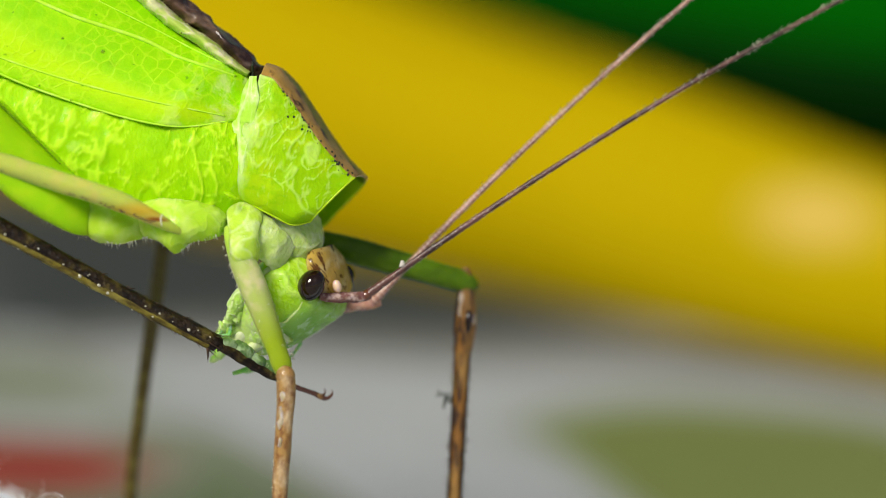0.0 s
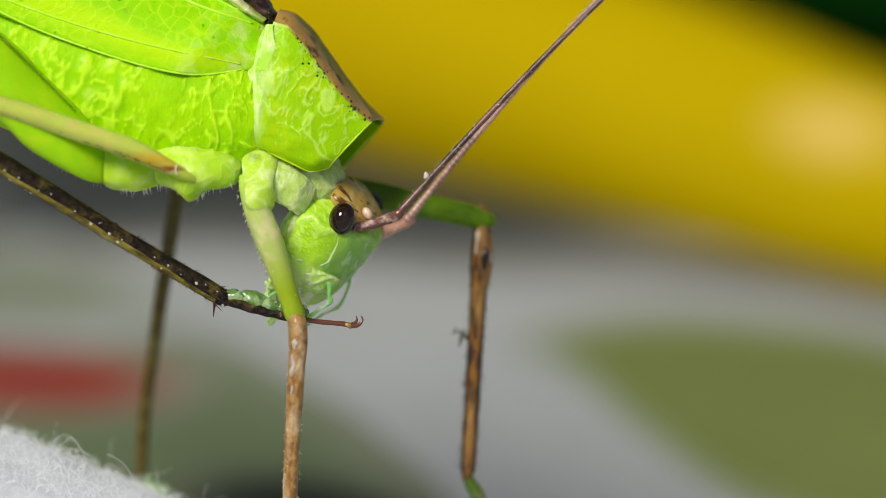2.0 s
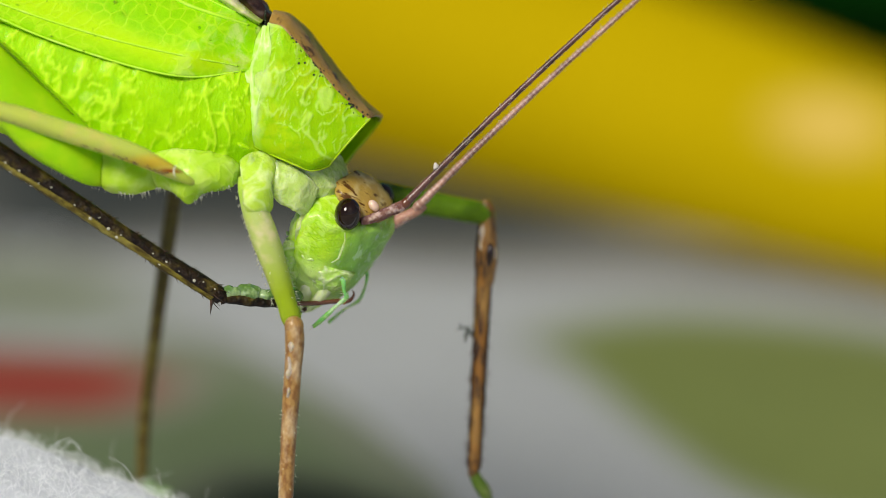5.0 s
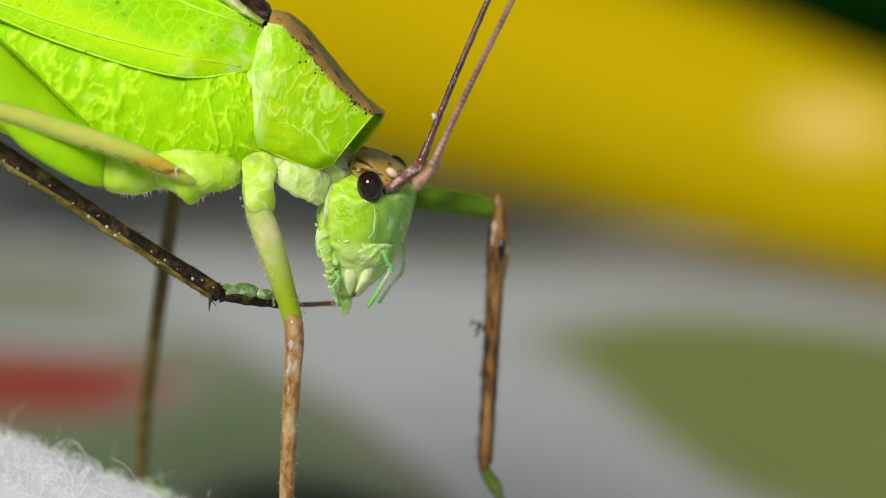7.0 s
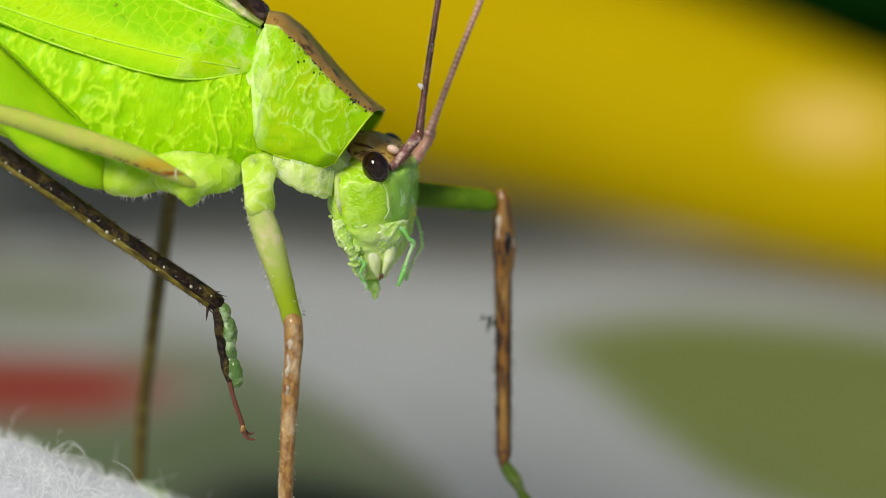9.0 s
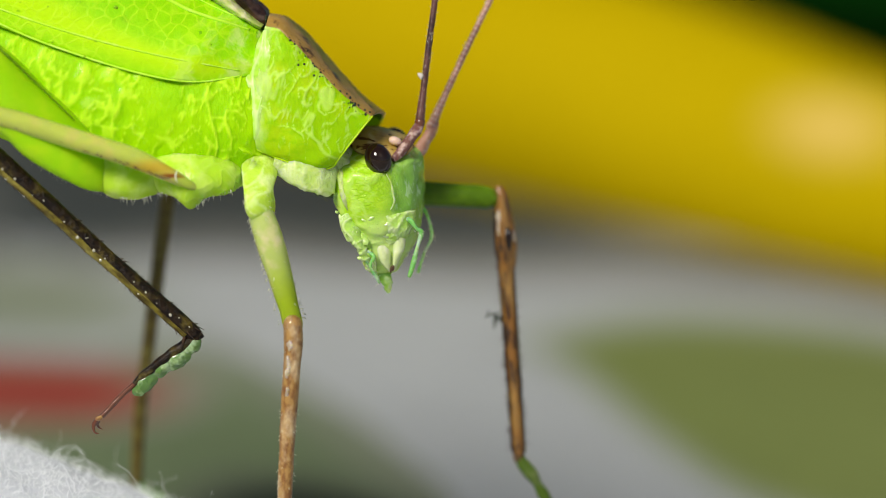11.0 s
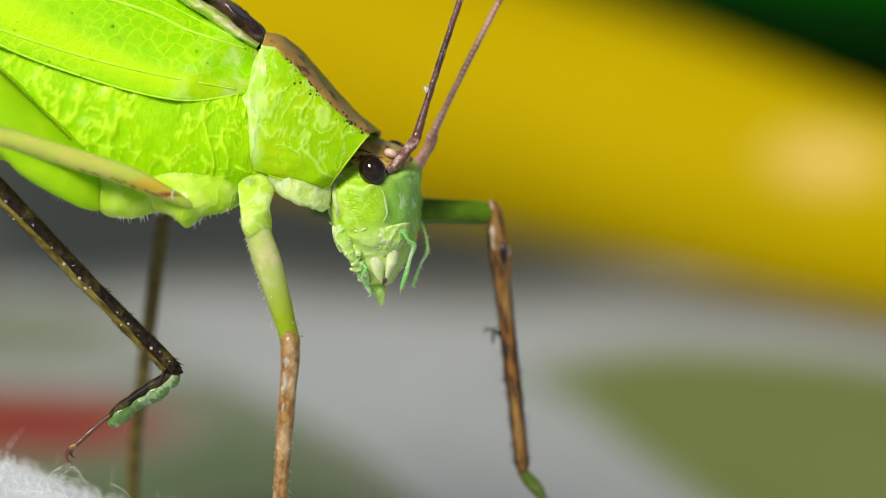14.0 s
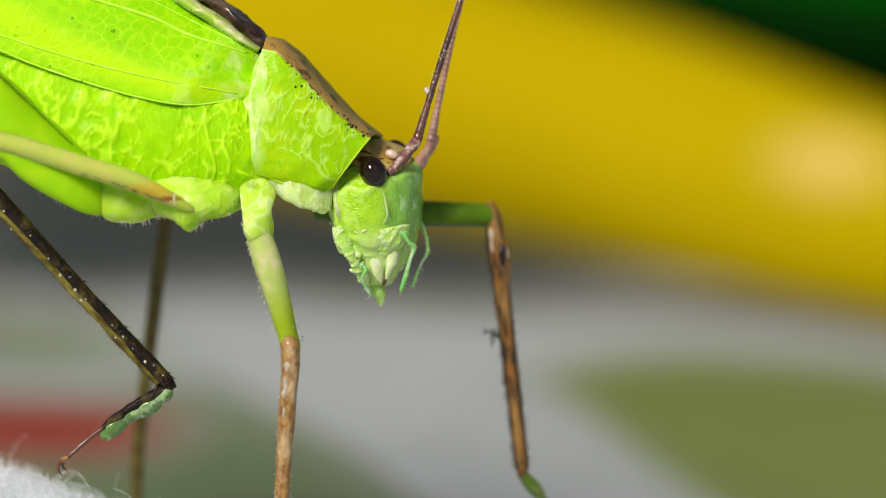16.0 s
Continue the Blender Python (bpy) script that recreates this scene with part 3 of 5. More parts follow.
        p = curve_at([(-16.12, -3.10, 4.01), (-14.17, -3.00, 2.33), (-13.00, -2.90, 1.68), (-11.89, -2.70, 1.24)], f)
        spike(bm, p, (p[0] - 0.08 + rnd.uniform(-0.05, 0.05), p[1] + rnd.uniform(-0.1, 0.1), p[2] - rnd.uniform(0.12, 0.36)), 0.018)
    part("hairs", bm, M_BRISTLE, femur)
    # A dark line paints the edge shading along the top of the thigh.
    part("ridge", tube([(*(-16.48, -3.30, 7.05), 0.05), (*(-15.31, -3.30, 6.03), 0.055), (*(-14.15, -3.20, 4.94), 0.05), (*(-12.80, -3.00, 3.62), 0.03)], 30, 8), M_DEEP, femur)
    skin_part("hind_coxa", loft([((-12.32, 2.62), (-12.12, 1.42), 0.5, -2.1), ((-11.84, 2.82), (-11.76, 1.04), 0.85, -2.05), ((-11.24, 2.82), (-11.28, 0.94), 0.95, -2.0), ((-10.68, 2.72), (-10.76, 0.94), 0.9, -1.95), ((-9.88, 2.42), (-10.12, 1.14), 0.5, -1.9)], 90, 80, rough=0.05), M_LOBE, katydid, "pale green hip plate", ((2.2, 0.02, 0.8, 5.0, (1, 0.5, 1), 0.1),), seed=4.0)
    skin_part("middle_coxa", loft([((-10.24, 2.42), (-9.96, 1.14), 0.5, -2.12), ((-9.52, 2.58), (-9.32, 0.96), 0.85, -2.12), ((-8.96, 2.58), (-8.86, 0.62), 0.95, -2.12), ((-8.52, 2.52), (-8.44, 0.98), 0.95, -2.12), ((-7.98, 2.42), (-7.92, 1.10), 0.85, -2.05), ((-7.44, 2.22), (-7.48, 1.22), 0.6, -1.95), ((-7.16, 1.92), (-7.20, 1.42), 0.3, -1.8)], 120, 90, rough=0.05), M_LOBE, katydid, "pale green hip with a pointed lobe", ((2.2, 0.03, 0.9, 5.0, (1, 0.5, 1), 0.1),), seed=6.0)
    bm = bmesh.new()
    for i in range(60):
        p = curve_at([(-11.76, -2.60, 1.04), (-10.68, -2.60, 0.84), (-9.70, -2.50, 1.08), (-8.70, -2.50, 0.65), (-8.09, -2.50, 1.00), (-7.31, -2.40, 1.20)], rnd.random())
        spike(bm, (p[0], p[1], p[2] + 0.08), (p[0] + rnd.uniform(-0.1, 0.1), p[1], p[2] - rnd.uniform(0.05, 0.22)), 0.016)
    part("hip_hairs", bm, M_BRISTLE, katydid, "short clear hairs under the hips")
    femur = part("middle_femur", tube([(*(-8.50, -2.80, 1.28), 0.08), (*(-8.85, -3.12, 1.44), 0.17), (*(-9.47, -3.38, 1.76), 0.26), (*(-10.79, -3.70, 2.36), 0.35), (*(-12.92, -3.80, 3.02), 0.36), (*(-15.24, -3.90, 3.75), 0.35), (*(-18.74, -3.90, 4.88), 0.30)], 44, 18, ripple=0.05), tan_skin(), katydid, "tan green middle thigh with a rusty mark")
    # An added white sliver stands for a glint near the thigh's tip.
    part("glint_spur", tube([(*(-9.21, -3.50, 1.92), 0.02), (*(-9.26, -3.60, 1.73), 0.03), (*(-9.22, -3.55, 1.50), 0.02)], 10, 8), M_BRISTLE, femur)
    bm = bmesh.new()
    for i in range(30):
        f = rnd.random()
        p = curve_at([(-15.02, -4.15, 3.47), (-12.90, -4.05, 2.74), (-10.77, -3.95, 2.06), (-9.42, -3.80, 1.58)], f)
        blob((p[0], p[1], p[2] + rnd.uniform(-0.03, 0.06)), (0.07, 0.03, 0.028), (0, 17, 0), bm=bm, detail=6)
    part("freckles", bm, M_THORN, femur)


def wing(side, name):
    rows = [((-6.05, 6.66), (-6.50, 5.30)), ((-7.08, 7.46), (-8.64, 4.98)), ((-8.48, 8.18), (-10.98, 5.36)), ((-10.18, 9.58), (-13.88, 6.28)), ((-13.08, 11.82), (-16.08, 7.14)), ((-15.68, 14.22), (-19.68, 8.82)), ((-21.68, 17.42), (-24.68, 11.42)), ((-28.68, 20.82), (-30.68, 15.42)), ((-33.68, 21.82), (-34.28, 20.02))]
    flat = [(*a, *b) for a, b in rows]
    bm, grid, place, run, last = bmesh.new(), [], [], 0.0, None
    for i in range(70):
        tx, tz, bx, bz = curve_at(flat, i / 69)
        col, mid = [], Vector(((tx + bx) / 2, (tz + bz) / 2))
        run, last = run + ((mid - last).length if last else 0.0), mid
        for j in range(25):
            f = j / 24
            grow = min(1, 0.60 + i / 69 * 2.6)
            y = -(0.5 + 2.05 * math.sin(math.pi / 2 * min(1, f * 1.25)) ** 0.8) * grow * (1 - 0.45 * max(0, i / 69 - 0.5))
            off = 0.0 if side < 0 else 1.0
            place.append((run, f * math.dist((tx, tz), (bx, bz)), f))
            col.append(bm.verts.new(((tx + (bx - tx) * f + off * 0.0) * K, y * -side * K, (tz + (bz - tz) * f + off * -0.5) * K)))
        grid.append(col)
    for a, b in zip(grid, grid[1:]):
        for j in range(24):
            bm.faces.new((a[j], a[j + 1], b[j + 1], b[j]))
    ob = part(name, bm, M_WING, katydid, "veined leaf-green forewing")
    ob.data.attributes.new("wing_place", "FLOAT_VECTOR", "POINT").data.foreach_set("vector", [c for p in place for c in p])
    thicken(ob, 0.05)
    if side < 0:
        skin = np.array([v.co for v in ob.data.vertices]) / K

        def vein(points, r):
            rows = []
            for i in range(16):
                x, z = curve_at(points, i / 15)
                gap = (skin[:, 0] - x) ** 2 + (skin[:, 2] - z) ** 2
                close = np.argsort(gap)[:4]
                y = np.average(skin[close, 1], weights=1 / (gap[close] + 1e-4))
                rows.append((x, y - 0.1 * r, z, r * (0.45 + 0.55 * math.sin(math.pi * (0.12 + 0.8 * i / 15)))))
            part("vein", tube(rows, 60, 8), M_VEIN, ob)
        vein(((-14.48, 9.66), (-12.48, 8.82), (-10.18, 8.10), (-8.78, 7.46), (-6.88, 6.88)), 0.075)
        vein(((-16.88, 7.58), (-15.68, 7.06), (-13.88, 6.30), (-10.98, 5.38), (-8.84, 5.00), (-7.12, 5.24)), 0.035)
        vein(((-16.88, 8.02), (-14.48, 7.14), (-12.08, 6.42), (-9.68, 5.86), (-7.18, 5.42)), 0.035)
        vein(((-11.68, 9.42), (-9.68, 8.46), (-8.08, 7.66), (-6.68, 7.06)), 0.03)
    return ob


def build_wings():
    near = wing(-1, "near_forewing")
    wing(1, "far_forewing")
    skin_part("wing_back", loft([((-21.68, 18.42), (-21.88, 17.62), 0.6), ((-15.68, 14.82), (-15.98, 14.12), 0.7), ((-10.68, 11.32), (-10.98, 10.78), 0.7), ((-8.68, 9.58), (-9.04, 9.06), 0.75), ((-7.68, 8.78), (-8.00, 8.42), 0.75), ((-6.88, 8.10), (-7.12, 7.66), 0.75), ((-6.04, 7.30), (-6.36, 6.86), 0.55), ((-5.20, 6.55), (-5.55, 6.10), 0.45)], 160, 60, lean=(0.1, 0), rough=0.07), M_DARK, katydid, "dark brown folded wing back", ((1.1, 0.10, 0.8, 4.0, (0.5, 1.0, 1.2), -0.2),), seed=31.0)
    skin_part("wing_fold", loft([((-15.68, 14.12), (-16.08, 13.52), 1.0), ((-10.98, 10.78), (-11.44, 10.22), 1.15), ((-9.04, 9.06), (-9.44, 8.62), 1.25), ((-8.00, 8.38), (-8.36, 7.98), 1.25), ((-6.92, 7.50), (-7.20, 7.18), 1.15), ((-6.36, 7.10), (-6.56, 6.86), 0.9)], 140, 50, lean=(0, 0), rough=0.05), M_STRIP, near, "pale membranous fold", ((2.0, 0.03, 0.6, 4.0, (0.5, 1.0, 1.2), -0.1),), seed=33.0)
    bm = bmesh.new()
    for i in range(14):
        blob((*(-6.28, 7.12),)[:1] + (-1.0 + rnd.uniform(-0.2, 0.2),) + ((-6.28, 7.12)[1] + rnd.uniform(-0.3, 0.3),), (0.05, 0.05, 0.04), bm=bm, detail=6)
    part("hinge_specks", bm, M_BLACK, near)
    bm = bmesh.new()
    for x, y, z, r in ((*(-11.40, -2.90, 7.54), 0.07), (*(-12.80, -2.80, 8.00), 0.04), (*(-8.78, -1.60, 8.32), 0.03), (*(-8.10, -3.00, 6.28), 0.03), (*(-13.57, -3.10, 6.32), 0.035), (*(-12.46, -3.10, 5.83), 0.035)):
        blob((x, y, z), (r * 1.2, 0.03, r), bm=bm, detail=8)
    part("wing_specks", bm, M_DEEP, near)


def build_pronotum():
    rows = [((-6.05, 7.48), (-6.98, 2.62), 1.75), ((-5.50, 7.32), (-6.55, 2.38), 2.15), ((-4.78, 6.66), (-5.82, 2.10), 2.25), ((-3.84, 5.56), (-5.02, 1.86), 2.2), ((-2.88, 4.58), (-4.38, 1.72), 2.05), ((-2.20, 4.06), (-3.80, 1.98), 1.85)]
    flat = [(*a, *b, c) for a, b, c in rows]
    side_lean, square, split = 0.10, 0.50, -50

    def around(s, degrees):
        tx, tz, bx, bz, d = curve_at(flat, s)
        c, n = math.cos(radians(degrees)), math.sin(radians(degrees))
        c, n = math.copysign(abs(c) ** square, c), math.copysign(abs(n) ** square, n)
        return ((tx + bx) / 2 + (tx - bx) / 2 * c + side_lean * d * n, d * n, (tz + bz) / 2 + (tz - bz) / 2 * c)

    lobes = skin_part("pronotum", loft(rows, 110, 100, arc=(-138, split), lean=(side_lean, 0.0), power=square, rough=0.05), M_PRON, katydid, "pale-veined green collar shield",
                      ((1.0, 0.04, 1.1, 8.0, (1.0, 0.4, 1.0), 0.05), (2.3, 0.018, 0.9, 5.0, (1.4, 0.4, 0.8), 0.1)), seed=9.0)
    # Darker inner green paints shade into the hollow of the collar.
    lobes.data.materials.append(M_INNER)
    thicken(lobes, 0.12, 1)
    thicken(part("far_lobe", loft(rows, 40, 40, arc=(50, 138), lean=(side_lean, 0.0), power=square, rough=0.05), M_PRON, lobes), -0.12)
    disc = part("back_plate", loft(rows, 44, 24, arc=(split, 50), lean=(side_lean, 0.0), power=square, rough=0.05), M_BROWN, lobes, "mottled brown back plate")
    # The plate's inner face is darkened for shade too.
    disc.data.materials.append(M_DEEP)
    thicken(disc, 0.12, 1)
    bm = bmesh.new()
    for i in range(80):
        p = around(0.25 + 0.7 * rnd.random() ** 0.7, split - 2 + rnd.gauss(0, 7))
        r = rnd.choice((0.016, 0.02, 0.026, 0.045))
        blob(p, (r, r, r), bm=bm, detail=6)
    part("speckles", bm, M_BLACK, lobes)
    part("lower_rim", tube([(*around(i / 19, -138), 0.035) for i in range(20)], 60, 8, ripple=0.3, ripple_step=2.0), M_FOLD, lobes)
    part("rim", tube([(*around(1.0, -138 + 88 * i / 39), 0.036) for i in range(40)], 60, 8), M_FOLD, lobes)


def build_neck():
    at = (-4.78, 0.00, 2.52)
    neck = skin_part("neck", loft([((-6.28, 3.92), (-6.36, 2.82), 0.8), ((-5.68, 3.98), (-5.80, 2.30), 1.2), ((-4.72, 3.82), (-5.16, 1.80), 1.4), ((-3.78, 3.58), (-4.16, 1.50), 1.35), ((-3.12, 3.02), (-3.52, 1.42), 1.1), ((-2.88, 2.62), (-3.18, 1.72), 0.6)], 80, 80, rough=0.07, lean=(0.2, 0.12), at=at), M_NECK, katydid, "pale crumpled neck membrane", ((1.2, 0.10, 0.9, 4.0, (1.3, 0.5, 0.7), -0.2),), at, 3.0)
    skin_part("fold", loft([((-6.00, 3.00), (-5.95, 1.95), 0.30, -1.45), ((-5.30, 2.90), (-5.35, 1.62), 0.35, -1.58), ((-4.70, 2.70), (-4.80, 1.42), 0.38, -1.58), ((-4.20, 2.50), (-4.30, 1.25), 0.38, -1.42), ((-3.80, 2.30), (-3.90, 1.30), 0.25, -1.15)], 70, 60, rough=0.10, at=at), M_NECK, neck, "", ((1.3, 0.04, 0.9, 4.0, (1.4, 0.5, 0.7), -0.1),), seed=5.0)
    return neck


def crown_skin():
    m = soft_green("crown_tan", (0.42, 0.28, 0.06), (0.56, 0.44, 0.18), 0.22, 0.05, 1.6, 0.3)
    tint(m, spread(m, noise_value(m, coords(m, (0.6, 1, 2.0), (0, 30, 0)), 2.2, 5.0), 0.53, 0.62), (0.10, 0.042, 0.010))
    return m


def build_head():
    at = (-3.68, 0.00, 2.22)
    head = skin_part("head", loft([((-2.05, 3.20), (-2.88, 3.30), 0.4), ((-1.68, 3.06), (-3.28, 3.12), 0.8), ((-1.16, 2.88), (-3.60, 2.74), 1.26), ((-0.84, 2.58), (-3.78, 2.26), 1.6), ((-0.78, 1.72), (-3.76, 1.42), 1.55), ((-0.80, 0.82), (-3.56, 0.72), 1.35), ((-0.92, 0.18), (-3.32, 0.10), 1.1),
                                   ((-1.16, -0.42), (-3.04, -0.58), 0.85), ((-1.56, -0.98), (-2.72, -1.18), 0.55), ((-1.90, -1.34), (-2.48, -1.48), 0.25)], 110, 100, rough=0.05, power=0.86, at=at), M_HEAD, katydid, "green face turned down",
                     ((0.9, 0.07, 0.8, 4.0, (1.2, 0.5, 0.8), 0.0), (3.2, 0.03, 0.5, 3.0, (1, 0.6, 1), -0.1)), at, 8.0)
    part("crown", loft([((-3.00, 3.78), (-3.20, 3.20), 0.7), ((-2.60, 3.74), (-2.86, 2.95), 1.0), ((-2.05, 3.58), (-2.30, 2.74), 1.12), ((-1.48, 3.34), (-1.68, 2.64), 0.98), ((-1.08, 3.06), (-1.26, 2.64), 0.55)], 40, 40, rough=0.05, power=0.86, at=at), crown_skin(), head, "tan brown crown")
    for name, c, turn in (("near_eye", (-2.38, -1.36, 2.63), 25), ("far_eye", (-1.62, 1.30, 3.22), 25)):
        part(name, blob(c, (0.47, 0.55, 0.58), (0, -turn, 0), at=at, detail=40), M_EYE, head, "glossy black-brown eye")
    part("ocellus", blob((-1.75, -0.80, 3.26), (0.24, 0.20, 0.16), (0, 22, 0), at=at), M_OCELLUS, head, "pale pink simple eye")
    part("near_scape", tube([(*(-1.87, -1.10, 2.60), 0.12), (*(-1.59, -0.95, 2.84), 0.17), (*(-1.15, -0.68, 3.40), 0.19), (*(-0.88, -0.50, 3.77), 0.18), (*(-0.76, -0.45, 4.01), 0.12)], 30, 16, ripple=0.25, ripple_step=2.5, at=at), M_SCAPE, head, "purplish brown antenna base")
    part("far_scape", tube([(*(-0.92, 0.50, 2.59), 0.16), (*(-0.72, 0.60, 3.03), 0.21), (*(-0.48, 0.65, 3.40), 0.19), (*(-0.32, 0.70, 3.68), 0.18), (*(-0.20, 0.75, 3.96), 0.12)], 30, 16, ripple=0.25, ripple_step=2.5, at=at), M_PINK, head, "pinkish antenna base")
    part("cheek_line", tube([(*(-2.13, -1.75, 2.09), 0.02), (*(-1.98, -1.66, 1.80), 0.035), (*(-1.90, -1.56, 1.36), 0.04), (*(-1.86, -1.50, 1.13), 0.035), (*(-2.00, -1.42, 0.85), 0.02)], 24, 8, at=at, ripple=0.4, ripple_step=3.0), M_NECK, head)
    soak = ((2.4, 0.07, 0.8, 3.5, (1, 0.6, 1), -0.2),)
    skin_part("clypeus", loft([((-1.10, 0.84), (-2.44, 0.70), 0.35, -0.98), ((-1.16, 0.36), (-2.62, 0.22), 0.42, -0.84), ((-1.34, -0.10), (-2.62, -0.22), 0.3, -0.70)], 40, 50, rough=0.06, at=at), M_WET, head, "wet pale face plate", soak, seed=21.0)
    for rows, tip in (([((-2.06, 0.26), (-2.62, 0.02), 0.2, -0.74), ((-2.00, -0.42), (-2.48, -0.62), 0.26, -0.76), ((-1.98, -0.92), (-2.26, -1.06), 0.20, -0.74), ((-1.97, -1.34), (-2.06, -1.40), 0.05, -0.70)], (-2.00, -0.82, -1.26)),
                      ([((-1.46, 0.30), (-1.98, 0.20), 0.2, -0.74), ((-1.50, -0.42), (-1.94, -0.50), 0.26, -0.78), ((-1.66, -0.92), (-1.93, -1.02), 0.20, -0.76), ((-1.84, -1.30), (-1.93, -1.36), 0.05, -0.70)], (-1.92, -0.82, -1.20))):
        jaw = part("mandible", loft(rows, 40, 40, rough=0.05, at=at), M_PALE, head, "pale wet jaw")
        part("jaw_tip", blob(tip, (0.045, 0.07, 0.13), (0, 8, 0), at=at), M_THORN, jaw, "dark jaw tip")
    skin_part("upper_lip", loft([((-1.50, 0.44), (-2.36, 0.32), 0.25, -0.92), ((-1.56, 0.10), (-2.30, -0.04), 0.28, -0.92), ((-1.70, -0.26), (-2.18, -0.40), 0.16, -0.86)], 40, 50, rough=0.06, at=at), M_WET, head, "pale wet upper lip", soak, seed=23.0)
    skin_part("maxilla", loft([((-3.32, 0.90), (-3.78, 0.74), 0.4, -0.9), ((-2.84, 0.02), (-3.60, 0.18), 0.6, -0.8), ((-2.60, -0.74), (-3.12, -0.54), 0.5, -0.7), ((-2.40, -1.28), (-2.72, -1.14), 0.25, -0.5)], 60, 60, rough=0.10, at=at), M_WET, head, "wet translucent mouthpart", soak, seed=25.0)
    for c, size, turn in (((-3.44, -1.05, 0.62), (0.26, 0.22, 0.16), 35), ((-3.24, -1.10, 0.24), (0.30, 0.22, 0.17), 55), ((-2.86, -1.22, 0.46), (0.24, 0.2, 0.13), 20), ((-2.96, -1.05, -0.22), (0.28, 0.24, 0.18), 65),
                          ((-2.72, -0.95, -0.70), (0.26, 0.22, 0.15), 60), ((-2.46, -1.18, 0.30), (0.22, 0.2, 0.13), 15), ((-1.28, -0.95, 0.46), (0.16, 0.2, 0.16), -30)):
        part("mouth_lobe", blob(c, size, (0, turn, 0), at=at, detail=26, lumps=0.12), M_WET, head)
    skin_part("lower_lip", loft([((-2.38, -1.08), (-2.62, -1.14), 0.2, -0.2), ((-2.02, -1.48), (-2.44, -1.56), 0.2, -0.2), ((-1.96, -1.80), (-2.24, -1.88), 0.12, -0.2), ((-2.00, -2.08), (-2.12, -2.12), 0.04, -0.2)], 40, 30, rough=0.05, at=at), M_LIP, head, "wet green lower lip", soak, seed=27.0)
    return head


def palp(head, joints, radius, name="palp"):
    at = (-3.68, 0.00, 2.22)
    ob = part(name, tube([(*j, radius * (1.25 if k % 2 else 0.85)) for k, j in enumerate(joints)], 30, 10, at=at), M_PALP, head, "jointed green palp")
    bm = bmesh.new()
    for i in range(48):
        p = Vector(curve_at(joints, rnd.uniform(0.3, 1)))
        spike(bm, p - Vector(at), p - Vector(at) + Vector((rnd.uniform(-0.22, 0.22), rnd.uniform(-0.2, 0.05), rnd.uniform(-0.2, 0.1))), 0.012)
    part("hairs", bm, M_BRISTLE, ob)
    return ob


def build_antenna(name, mat, label, thick):
    rows = []
    for i in range(30):
        x = 38.0 * (i / 29) ** 1.3
        rows.append((x, 0, -0.0035 * x * x, thick * (1 - 0.72 * i / 29) * (1.25 if i < 2 else 1)))
    bm = tube(rows, 300, 10, ripple=0.16, ripple_step=7.0, seed=thick * 50)
    a = part(name, bm, mat, katydid, label)
    bm = bmesh.new()
    for i in range(420):
        x = 28 * rnd.random()
        t = rnd.uniform(0, 6.28)
        way = Vector((rnd.uniform(0.04, 0.12), math.cos(t) * 0.14, math.sin(t) * 0.14))
        foot = Vector((x, math.cos(t) * thick * 0.6, -0.0035 * x * x + math.sin(t) * thick * 0.6))
        spike(bm, foot, foot + way, 0.012)
    part("bristles", bm, M_BRISTLE, a)
    part("pedicel", blob((0.06, 0, 0), (0.27, 0.17, 0.18)), mat if thick < 0.122 else M_CLAW, a, "glossy bead-like joint")
    return a


def limb_hairs(parent, length, radius, count, long, mat, only_low=False, both=True):
    bm = bmesh.new()
    for i in range(count):
        x = length * (0.04 + 0.94 * rnd.random())
        t = rnd.choice((1.571, -1.571)) + rnd.gauss(0, 0.45)
        r = radius(x)
        foot = Vector((x, math.cos(t) * r, math.sin(t) * r))
        spike(bm, foot, foot + Vector((rnd.uniform(0.2, 1.0) * long, math.cos(t) * long, math.sin(t) * long)) * rnd.uniform(0.5, 1), 0.014)
    return part("bristles", bm, mat, parent)


def build_forelegs():
    skin_part("fore_coxa", loft([((-6.94, 3.46), (-5.90, 3.54), 0.3, -0.5), ((-7.10, 2.74), (-5.80, 2.78), 0.42, -1.2), ((-7.14, 2.10), (-5.86, 2.10), 0.47, -1.65), ((-7.10, 1.58), (-5.98, 1.58), 0.5, -2.02), ((-7.04, 1.14), (-6.08, 1.16), 0.52, -2.33), ((-6.98, 0.70), (-6.02, 0.74), 0.54, -2.38), ((-6.84, 0.34), (-6.04, 0.40), 0.40, -2.38), ((-6.70, 0.16), (-6.20, 0.20), 0.2, -2.38)], 90, 70, rough=0.05), M_COXA, katydid, "pale green front hip", ((1.4, 0.02, 0.9, 4.0, (1.2, 0.5, 0.9), 0.0),), seed=14.0)
    part("hip_spot", blob((-6.92, -2.55, 2.62), (0.26, 0.10, 0.10), (0, 20, 0), lumps=0.08), M_FEMUR, katydid, "vivid green spot")
    L = math.dist((-6.58, 1.38), (-5.40, -3.46))
    near_femur = part("near_fore_femur", tube([(-0.2, 0.30, -0.05, 0.15), (0.3, 0.10, -0.02, 0.32), (1.5, 0, 0.03, 0.49), (3.0, 0, 0.05, 0.44), (L - 0.6, 0, 0.02, 0.36), (L, 0, 0, 0.35), (L + 0.3, 0, 0, 0.24)], 36, 20, ripple=0.05), foreleg_skin(L), katydid, "pale green front thigh")
    limb_hairs(near_femur, L, lambda x: 0.44, 170, 0.15, M_BRISTLE)
